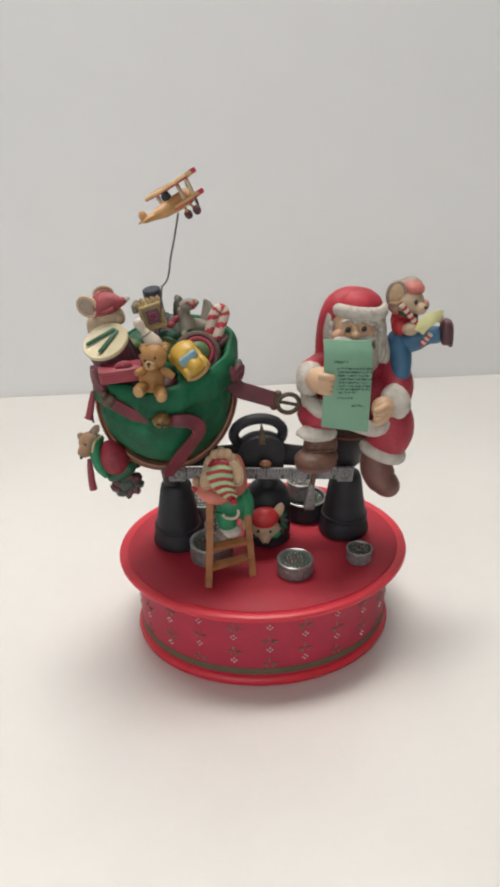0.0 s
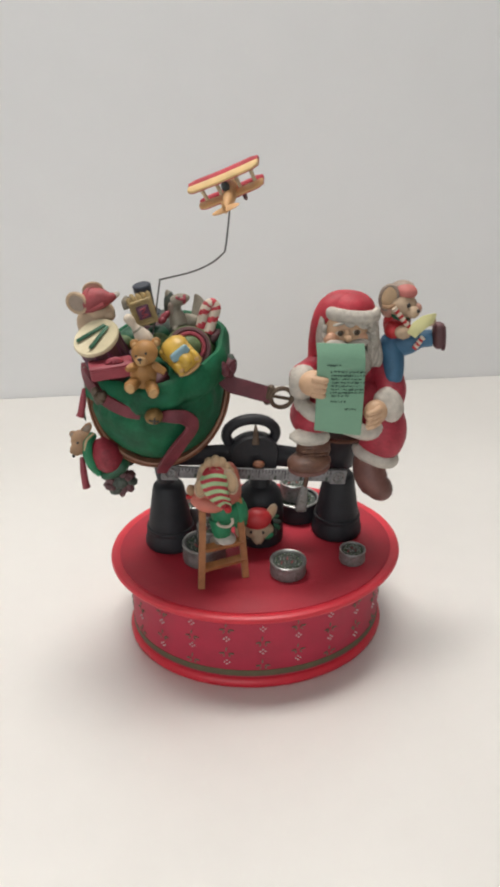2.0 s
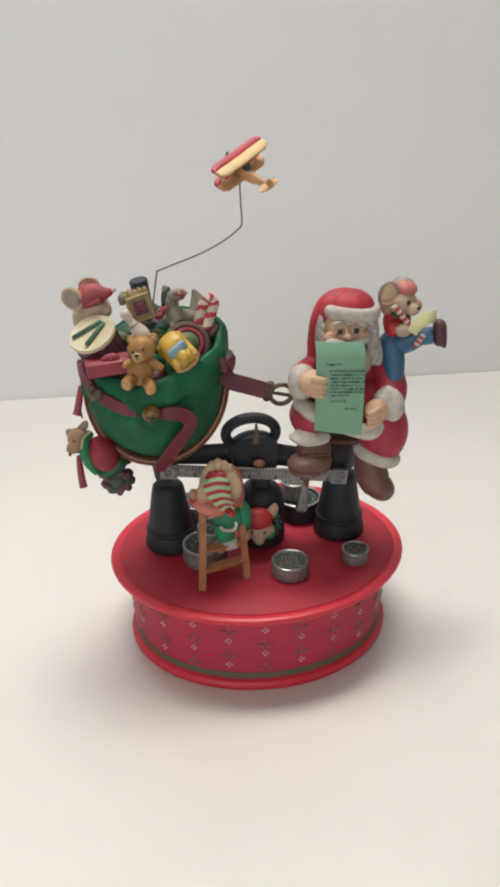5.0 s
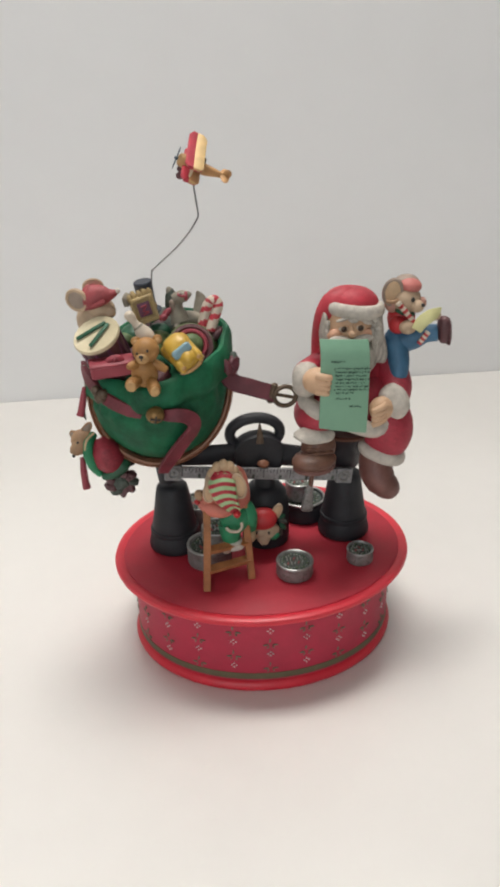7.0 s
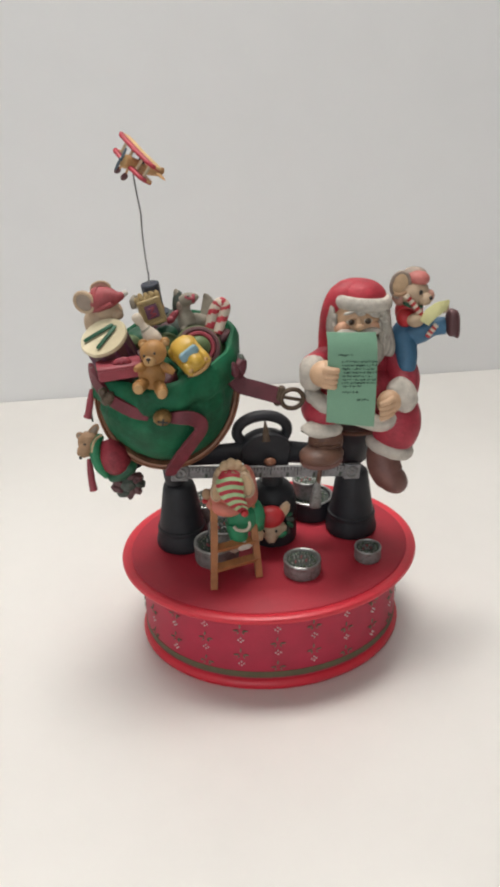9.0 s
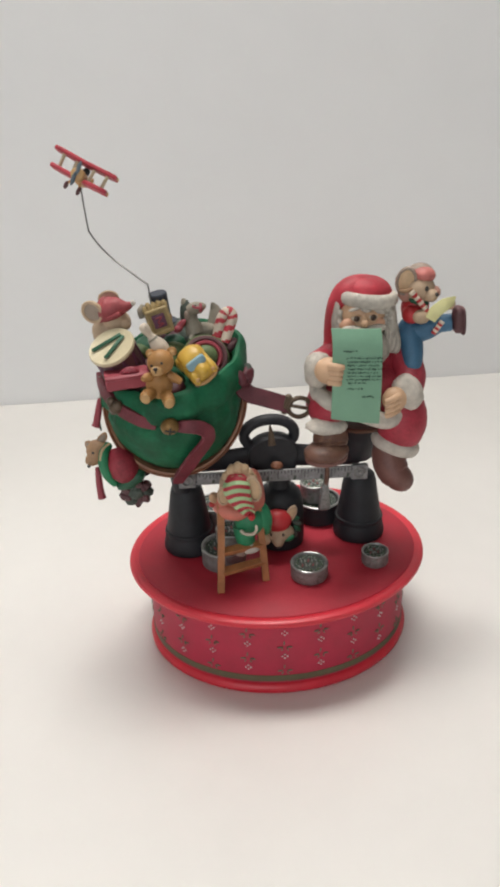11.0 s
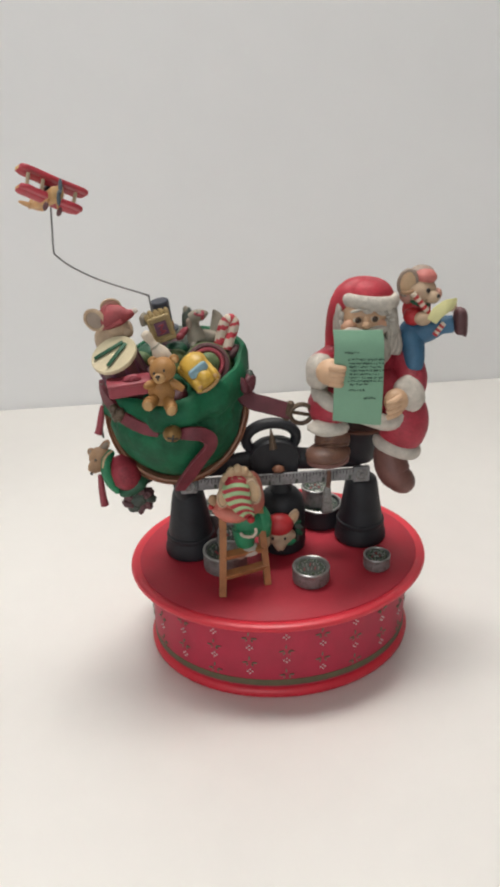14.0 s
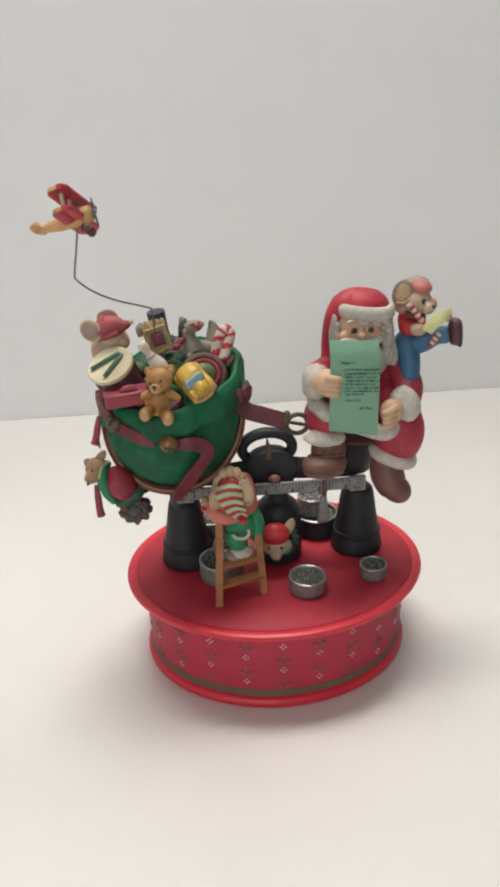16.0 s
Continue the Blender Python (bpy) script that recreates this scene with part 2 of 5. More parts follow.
    def ribbon(self, pts, normals, width, thick, mat, smooth=6):
        """Flat strip along a line, broadside to the normals."""
        P, N = [Vector(p) for p in pts], [Vector(x).normalized() for x in normals]
        W = list(width) if hasattr(width, "__len__") else [width] * len(P)
        line, nor, wid = [], [], []
        for i in range(len(P) - 1):
            p0, p1, p2, p3 = P[max(i - 1, 0)], P[i], P[i + 1], P[min(i + 2, len(P) - 1)]
            for s in range(smooth + (i == len(P) - 2)):
                t = s / smooth
                line.append(0.5 * (2 * p1 + (p2 - p0) * t + (2 * p0 - 5 * p1 + 4 * p2 - p3) * t * t + (3 * p1 - p0 - 3 * p2 + p3) * t ** 3))
                nor.append((N[i] * (1 - t) + N[i + 1] * t).normalized())
                wid.append(W[i] * (1 - t) + W[i + 1] * t)
        rows = []
        for i, p in enumerate(line):
            d = (line[min(i + 1, len(line) - 1)] - line[max(i - 1, 0)]).normalized()
            s = d.cross(nor[i]).normalized()
            n, h, w = s.cross(d).normalized(), thick / 2, wid[i] / 2
            rows.append([p + s * w * a + n * h * b for a, b in ((-1, -0.6), (-0.92, -1), (0.92, -1), (1, -0.6), (1, 0.6), (0.92, 1), (-0.92, 1), (-1, 0.6))])
        return self.grid(rows, mat)

    def mesh(self, name, about=(0, 0, 0), smooth=True):
        me = bpy.data.meshes.new(name)
        o = Vector(about)
        me.from_pydata([tuple(Vector(p) - o) for p in self.v], [], self.f)
        for mat in self.mats:
            me.materials.append(mat)
        me.polygons.foreach_set("material_index", self.m)
        me.polygons.foreach_set("use_smooth", [smooth] * len(self.f))
        me.update()
        if smooth:
            me.set_sharp_from_angle(angle=radians(42))
        bm = bmesh.new()
        bm.from_mesh(me)
        bmesh.ops.recalc_face_normals(bm, faces=bm.faces)
        bm.to_mesh(me)
        bm.free()
        return me


def thing(name, at, label, category, group="", kind=""):
    ob = new(name)
    ob.location = at
    ob.empty_display_size = 0.005
    ob["about"] = tuple(at)
    return tagged(ob, label, category, group, kind)


def part(name, shape, parent, label="", smooth=True):
    """One mesh under a thing or a part; shapes are drawn in room space and moved to the parent's origin."""
    top = parent
    while top.parent:
        top = top.parent
    ob = new(name, shape.mesh(name, top["about"], smooth))
    ob.parent = parent
    return tagged(ob, label)


def solid(name, shape, at, label, category, group="", kind="", smooth=True):
    """A thing that is one mesh."""
    ob = new(name, shape.mesh(name, at, smooth))
    ob.location = at
    return tagged(ob, label, category, group, kind)


def around(c, a, b, n=16, z=0.0, tilt=(0, 0)):
    return [(c[0] + a * math.cos(2 * math.pi * i / n), c[1] + b * math.sin(2 * math.pi * i / n),
             c[2] + z + tilt[0] * math.cos(2 * math.pi * i / n) + tilt[1] * math.sin(2 * math.pi * i / n)) for i in range(n)]


def basis(at, forward, side, size=1.0):
    """Local x along forward, z out of the face spanned with side."""
    x = Vector(forward).normalized()
    z = x.cross(Vector(side)).normalized()
    return Matrix.Translation(at) @ Matrix((x, z.cross(x), z)).transposed().to_4x4() @ Matrix.Scale(size, 4)


def striped(pts, r, first, second, turns, seg=18, smooth=6, share=0.42):
    """Round stick whose two colours wind about it."""
    s = Shape()
    k2 = s.slot(first), s.slot(second)
    s.tube(pts, r, first, seg=seg, smooth=smooth)
    rings = (len(pts) - 1) * smooth
    for k in range(rings * seg):
        i, j = divmod(k, seg)
        s.m[k] = k2[1] if (turns * i / rings + j / seg) % 1.0 < share else k2[0]
    return s


def cup_ear(s, c, rx, rz, rim, inner, turn):
    """Cupped ear: a thin dish with a rolled rim, facing -y before it is turned."""
    q = Matrix.Translation(c) @ Euler([radians(a) for a in turn]).to_matrix().to_4x4()
    s.blob((0, 0.0006, 0), (rx, 0.0013, rz), rim, at=q, seg=24)
    s.blob((0, -0.0004, 0), (rx * 0.80, 0.0008, rz * 0.80), inner, at=q, seg=24)
    s.tube([q @ Vector((rx * 0.90 * math.cos(u), -0.0004, rz * 0.90 * math.sin(u))) for u in [2 * math.pi * i / 14 for i in range(14)]], 0.13 * min(rx, rz) + 0.0002, rim, seg=8, loop=True, smooth=3, side=tuple(q.to_3x3() @ Vector((0, 1, 0))))


# ---- setting ----
WALL_Y, DECK = 0.361, 0.0525
table = thing("table", (0, 0, 0), "white smooth table reaching to the wall", "table", kind="structure")
part("table_top", Shape().box((-0.0236, -0.3906, -0.0125), (3.0, 1.50, 0.025), M_TABLE, turn=(0, 0, -1.8), bevel=0.1), table)
for x in (-1.4, 1.4):
    for y in (-1.05, 0.25):
        part("leg", Shape().box((x, y, -0.387), (0.06, 0.06, 0.726), M_TABLE, bevel=0.1), table)
s = Shape().box((0, WALL_Y + 0.05, 0.45), (5.0, 0.1, 3.3), M_WALL, turn=(0, 0, -1.8), bevel=0.01)
solid("wall_north", s, (0, 0, 0), "plain pale grey painted wall", "wall", kind="structure")
# unseen wall, left open where the front fill lamp stands
s = Shape()
for c, size in (((-2.10, -2.25, 0.45), (0.80, 0.1, 3.3)), ((1.20, -2.25, 0.45), (2.60, 0.1, 3.3)), ((-0.90, -2.25, -0.35), (1.60, 0.1, 1.7)), ((-0.90, -2.25, 1.75), (1.60, 0.1, 0.7))):
    s.box(c, size, M_ROOM, bevel=0.01)
solid("wall_south", s, (0, 0, 0), "unseen pale painted wall with an opening for the fill light", "wall", kind="structure")
# unseen window, added to frame the fill lamp
window = thing("unseen_window", (-0.9, -2.22, 0.5), "unseen white window frame added round the fill light", "window", kind="structure")
part("unseen_window_frame", Shape().box((-0.9, -2.23, 0.515), (1.6, 0.06, 0.03), M_WHITE_DOT).box((-0.9, -2.23, 1.385), (1.6, 0.06, 0.03), M_WHITE_DOT).box((-1.685, -2.23, 0.95), (0.03, 0.06, 0.84), M_WHITE_DOT).box((-0.115, -2.23, 0.95), (0.03, 0.06, 0.84), M_WHITE_DOT), window, smooth=False)
# unseen sides, ceiling and floor, added to close the room and bounce light
s = Shape().box((-2.45, -0.90, 0.45), (0.1, 2.8, 3.3), M_ROOM, bevel=0.01)
solid("wall_west", s, (0, 0, 0), "unseen pale painted wall closing the room", "wall", kind="structure")
s = Shape().box((2.45, -0.95, 0.45), (0.1, 2.6, 3.3), M_ROOM, bevel=0.01)
solid("wall_east", s, (0, 0, 0), "unseen pale painted wall closing the room", "wall", kind="structure")
s = Shape().box((0, -0.85, 1.50), (4.8, 2.9, 0.1), M_ROOM, bevel=0.01)
solid("ceiling", s, (0, 0, 0), "unseen pale ceiling closing the room", "ceiling", kind="structure")
s = Shape().box((0, -0.85, -0.80), (5.0, 2.9, 0.1), M_ROOM, bevel=0.01)
solid("floor", s, (0, 0, 0), "unseen pale floor closing the room", "floor", kind="structure")


# ---- the oval music box ----
def oval_point(a, b, arc, z):
    """Point and outward turn on an oval, by its parameter."""
    x, y = a * math.cos(arc), b * math.sin(arc)
    return (x, y, z), math.degrees(math.atan2(y / b ** 2, x / a ** 2))


def music_box():
    box = thing("music_box", (0, 0, 0), "oval red music box with printed sprig pattern on white table", "music box")
    A, B = 0.0830, 0.0704
    lid = Shape().oval(A, B, [(0.009, DECK - 0.0050), (0.0035, DECK - 0.0050), (0.0012, DECK - 0.0045), (0.0002, DECK - 0.0030), (0.0, DECK - 0.0021),
                              (0.0004, DECK - 0.0010), (0.0016, DECK - 0.0004), (0.0034, DECK - 0.0003), (0.0048, DECK - 0.0008), (0.0054, DECK - 0.0009)], M_RED)
    part("lid_rim", lid, box, "glossy bright red rolled rim")
    deck = Shape().oval(A - 0.0052, B - 0.0052, [(0.0, DECK - 0.0040), (0.0, DECK - 0.0006), (0.0008, DECK), (0.02, DECK), (0.045, DECK)], M_RED_TOP)
    part("lid", deck, box, "satin red flat lid")
    a, b = 0.0727, 0.0612
    drum = Shape().oval(a, b, [(0.0, 0.003), (0.0, 0.048)], M_RED_CLOTH)
    side = part("drum", drum, box, "dark red printed side")
    ring = Shape().oval(0.0749, 0.0638, [(0.004, 0.0), (0.0012, 0.0), (0.0003, 0.0009), (0.0, 0.0026), (0.0005, 0.0044), (0.0018, 0.0056), (0.003, 0.0058)], M_RED)
    part("foot_rim", ring, box, "glossy bright red foot rim")
    band = Shape().oval(a + 0.00025, b + 0.00025, [(0.0, 0.0070), (0.0, 0.0108)], M_OLIVE)
    part("stripe", band, side, "olive green stripe")
    # sprigs and four-dot diamonds in staggered columns round the side
    def leaf(sh, x, z, w, h, turn, mat):
        q = Euler((0, radians(turn), 0)).to_matrix()
        ring = [Vector((x, 0, z)) + q @ Vector((w * math.cos(u), 0, h * math.sin(u))) for u in [2 * math.pi * i / 8 for i in range(8)]]
        sh.grid([[p + Vector((0, d, 0)) for p in ring] for d in (0.0002, -0.0002)], mat)
    sprig, dots = Shape(), Shape()
    leaf(sprig, -0.0003, 0.0023, 0.00040, 0.0013, 8, M_SPRIG)
    leaf(sprig, -0.0025, -0.0004, 0.00038, 0.0015, -96, M_SPRIG)
    leaf(sprig, 0.0025, -0.0004, 0.00038, 0.0015, 90, M_SPRIG)
    leaf(sprig, -0.0014, -0.0019, 0.00030, 0.0009, 35, M_SPRIG)
    leaf(sprig, 0.0014, -0.0019, 0.00030, 0.0009, -35, M_SPRIG)
    for x, z in ((0, 0.0012), (0, -0.0012), (-0.0013, 0), (0.0013, 0)):
        leaf(dots, x, z, 0.00048, 0.00040, 0, M_WHITE_DOT)
    sprig, dots = sprig.mesh("sprig"), dots.mesh("diamond")
    count, cols = 22, []
    n = 4000
    pts = [((a * math.cos(-math.pi / 2 + 2 * math.pi * i / n)), (b * math.sin(-math.pi / 2 + 2 * math.pi * i / n))) for i in range(n + 1)]
    length = [0.0]
    for i in range(n):
        length.append(length[-1] + math.dist(pts[i], pts[i + 1]))
    for k in range(count):
        goal = (length[-1] * k / count - 0.0054) % length[-1]
        i = min(range(n), key=lambda q: abs(length[q] - goal))
        cols.append(-math.pi / 2 + 2 * math.pi * i / n)
    for k, u in enumerate(cols):
        heights = ((sprig, 0.0452), (dots, 0.0386), (sprig, 0.0300), (dots, 0.0237), (sprig, 0.0146)) if k % 2 == 0 else \
                  ((dots, 0.0466), (sprig, 0.0380), (dots, 0.0316), (sprig, 0.0224), (dots, 0.0162))
        for me, z in heights:
            p, turn = oval_point(a + 0.0003, b + 0.0003, u, z)
            ob = new("sprig" if me is sprig else "diamond", me)
            ob.parent = side
            ob.matrix_basis = pose(*p, 0, 0, turn + 90)
    return box


def iron_post(x, y, label):
    post = thing("post", (x, y, DECK), label, "post", "posts under the scale beam")
    c = (x, y, 0)
    foot = Shape().lathe(c, [(0.0119, DECK), (0.0140, DECK + 0.0004), (0.0146, DECK + 0.0016), (0.0145, DECK + 0.0040), (0.0138, DECK + 0.0068), (0.0134, DECK + 0.0098), (0.0130, DECK + 0.0106)], M_BLACK)
    part("foot", foot, post)
    collar = Shape().lathe(c, [(0.0117, DECK + 0.0095), (0.0133, DECK + 0.0100), (0.0137, DECK + 0.0113), (0.0133, DECK + 0.0126), (0.0124, DECK + 0.0130)], M_BLACK)
    part("collar", collar, post)
    shaft = Shape().lathe(c, [(0.0127, DECK + 0.0118), (0.0122, DECK + 0.0150), (0.0104, DECK + 0.0262), (0.0092, DECK + 0.0345), (0.0084, DECK + 0.0378), (0.0070, DECK + 0.0392), (0.003, DECK + 0.0396)], M_BLACK)
    part("shaft", shaft, post)
    return post


def centre_stand():
    stand = thing("scale_stand", (0.003, 0.004, DECK), "black iron centre stand of a balance scale with ring handle", "stand")
    c = (0.003, 0.004, 0)
    urn = Shape().lathe(c, [(0.0110, DECK), (0.0129, DECK + 0.0006), (0.0133, DECK + 0.003), (0.0134, DECK + 0.018), (0.0130, DECK + 0.026), (0.0117, DECK + 0.0315), (0.0094, DECK + 0.0345), (0.0068, DECK + 0.036)], M_BLACK)
    part("urn", urn, stand, "black rounded urn")
    column = Shape().lathe(c, [(0.0065, DECK + 0.035), (0.0056, DECK + 0.040), (0.0056, DECK + 0.05)], M_BLACK)
    part("column", column, stand)
    house = Shape()
    # half-round dial housing, thick front to back
    rows = []
    for y in (-0.0050, -0.0042, 0.0032, 0.0040):
        k = 0.94 if y in (-0.0050, 0.0040) else 1.0
        ring = [(-0.0008 + 0.0135 * k * math.cos(u), 0.002 + y, 0.1112 + 0.0098 * k * math.sin(u)) for u in [math.pi * i / 20 for i in range(21)]]
        rows.append(ring + [(-0.0128 * k, 0.002 + y, 0.101), (0.0112 * k, 0.002 + y, 0.101)])
    house.grid(rows, M_BLACK)
    part("housing", house, stand)
    ring = Shape().tube([(-0.0020 + 0.0136 * math.cos(u), 0.004, 0.1198 + 0.0088 * math.sin(u)) for u in [2 * math.pi * i / 16 for i in range(16)]], 0.0029, M_BLACK, seg=14, loop=True, side=(0, 1, 0), flat=1.2)
    part("ring_handle", ring, stand, "thick black oval ring")
    return stand


def scale_beam():
    o = (0.0, -0.002, 0.1005)
    beam = thing("scale_beam", o, "black balance beam faced with a pewter ruler, tilting", "scale beam")
    bar = Shape().tube([(-0.047, 0.002, 0.1052), (-0.02, 0.002, 0.1070), (0.0, 0.002, 0.1085), (0.02, 0.002, 0.1070), (0.047, 0.002, 0.1052)],
                       [0.0054, 0.0064, 0.0070, 0.0064, 0.0054], M_BLACK, seg=12, side=(0, 1, 0), flat=0.5)
    part("bar", bar, beam)
    plate = Shape().box((-0.001, -0.0068, 0.1005), (0.094, 0.0016, 0.0066), M_RULER, bevel=0.1)
    ruler = part("ruler", plate, beam, "pewter ruler with dark graduation marks")
    rng = random.Random(5)
    mark = Shape()
    for i in range(47):
        x = -0.043 + i * 0.00182
        h = 0.0050 if i % 8 == 0 else (0.0026 if i % 4 == 0 else 0.0016)
        mark.box((x, -0.00765, 0.1034 - h / 2), (0.00040, 0.0003, h), M_INK)
        if i % 8 == 5:
            mark.box((x, -0.00765, 0.0988), (0.0014, 0.0003, 0.0026), M_TARNISH, turn=(0, rng.uniform(-9, 9), 0))
    tagged(part("graduation", mark, ruler, "dark graduation marks"), kind="stuff")
    for x in (-0.0478, 0.0452):
        end = Shape().box((x, -0.0072, 0.1005), (0.0088, 0.0028, 0.0088), M_RULER, bevel=0.12)
        e = part("end_plate", end, beam, "square pewter end plate")
        part("roundel", Shape().tube([(x + 0.0028 * math.cos(u), -0.0087, 0.1005 + 0.0028 * math.sin(u)) for u in [2 * math.pi * i / 12 for i in range(12)]], 0.0007, M_SILVER, seg=8, loop=True, side=(0, 1, 0)), e)
        part("rivet", Shape().blob((x, -0.0086, 0.1005), (0.0012, 0.0008, 0.0012), M_SILVER, seg=12), e)
    pointer = Shape().tube([(-0.0022, -0.0030, 0.1165), (-0.0028, -0.0028, 0.1225), (-0.0035, -0.0026, 0.1282)], [0.0022, 0.0015, 0.0003], M_BRONZE, seg=8, flat=0.5, side=(0, 1, 0))
    part("pointer", pointer, beam, "dark bronze pointer")
    boss = Shape().blob((0.0, -0.0064, 0.1062), (0.0034, 0.0022, 0.0022), M_COPPER, seg=14)
    part("boss", boss, beam, "small copper boss")
    hanger = Shape().tube([(0.0272, -0.0088, 0.1042), (0.0270, -0.0092, 0.098), (0.0266, -0.0092, 0.0905)], [0.0010, 0.0013, 0.0011], M_BOOT, seg=10)
    hook = part("hanger", hanger, beam, "dark copper hanger rod")
    blade = Shape()
    rows = []
    for z, w, d in ((0.0952, 0.0011, 0.0008), (0.0944, 0.0017, 0.0013), (0.0920, 0.0020, 0.0016), (0.0895, 0.0024, 0.0018), (0.0815, 0.0033, 0.0020), (0.0796, 0.0032, 0.0019), (0.0790, 0.0026, 0.0013)):
        rows.append([(0.0264 + w * math.copysign(abs(math.cos(u)) ** 0.6, math.cos(u)), -0.0092 + d * math.copysign(abs(math.sin(u)) ** 0.6, math.sin(u)), z) for u in [2 * math.pi * j / 20 for j in range(20)]])
    blade.grid(rows, M_SILVER)
    part("clasp", blade, hook, "tarnished silver tapered clasp")
    return beam


def scale_weight(x, y, r, h, base, label, metal=M_SILVER):
    w = thing("scale_weight", (x, y, base), label, "weight", "silver scale weights")
    c = (x, y, 0)
    body = Shape().lathe(c, [(r * 0.90, base), (r * 0.96, base + 0.0006), (r * 0.985, base + h * 0.16), (r * 0.985, base + h * 0.60), (r * 0.965, base + h * 0.70), (r * 0.975, base + h * 0.80), (r, base + h * 0.88), (r, base + h * 0.96), (r * 0.97, base + h), (r * 0.86, base + h), (r * 0.83, base + h - 0.0009), (r * 0.4, base + h - 0.0009)], metal, seg=40)
    b = part("body", body, w)
    part("rim", Shape().tube([(x + r * 0.95 * math.cos(u), y + r * 0.95 * math.sin(u), base + h) for u in [2 * math.pi * i / 24 for i in range(24)]], r * 0.055, M_SILVER_BRIGHT, seg=8, loop=True, side=(0, 0, 1), smooth=2), w, "bright worn rim")
    rel = Shape()
    rng = random.Random(int(x * 1e5) + 9)
    rel.lathe((x, y, base + h - 0.0012), [(r * 0.80, 0.0), (r * 0.80, 0.0006), (r * 0.2, 0.0006)], M_TARNISH, seg=32)
    for k in range(44):
        u, d = 2 * math.pi * k / 44 + rng.uniform(-0.05, 0.05), rng.uniform(0.56, 0.72) * r
        rel.box((x + d * math.cos(u), y + d * math.sin(u), base + h - 0.0005), (rng.uniform(0.0007, 0.0014), 0.0006, 0.0008), (M_SILVER_BRIGHT, M_LEAF, M_SILVER_BRIGHT, M_DEEP_GREEN)[k % 4], turn=(0, 0, rng.uniform(0, 180)), bevel=0.3)
    # raised lettering too worn to read
    for row in (0.22, -0.16):
        for k in range(5):
            rel.box((x + (k - 2) * r * 0.19, y + row * r, base + h - 0.0005), (r * 0.07, r * 0.26, 0.0008), M_DUSTY if (k + (row > 0)) % 3 == 0 else M_SILVER_BRIGHT, turn=(0, 0, rng.uniform(-35, 35)), bevel=0.25)
    part("relief", rel, b, "worn cast relief with dark tarnish")
    return w


def ladder():
    lad = thing("ladder", (-0.022, -0.036, DECK), "small orange-brown wooden ladder on red lid", "ladder")
    fl, fr, tl, tr = Vector((-0.0352, -0.0400, DECK)), Vector((-0.0106, -0.0330, DECK)), Vector((-0.0322, -0.0290, 0.1000)), Vector((-0.0132, -0.0250, 0.0970))
    for p, q in ((fl, tl), (fr, tr)):
        mid = p.lerp(q, 0.5) + Vector((0.0002, 0, 0))
        part("rail", Shape().ribbon([p, mid, q], [(0, -1, 0.2)] * 3, 0.0037, 0.0040, M_WOOD, smooth=3), lad, smooth=False)
    for k in (0.22, 0.44):
        p, q = fl.lerp(tl, k), fr.lerp(tr, k + 0.02)
        part("rung", Shape().ribbon([p, p.lerp(q, 0.5), q], [(0, -0.35, 1)] * 3, 0.0044, 0.0026, M_WOOD, smooth=2), lad, smooth=False)
    return lad


CLIMBER = (-0.0200, -0.0270, 0.0700)


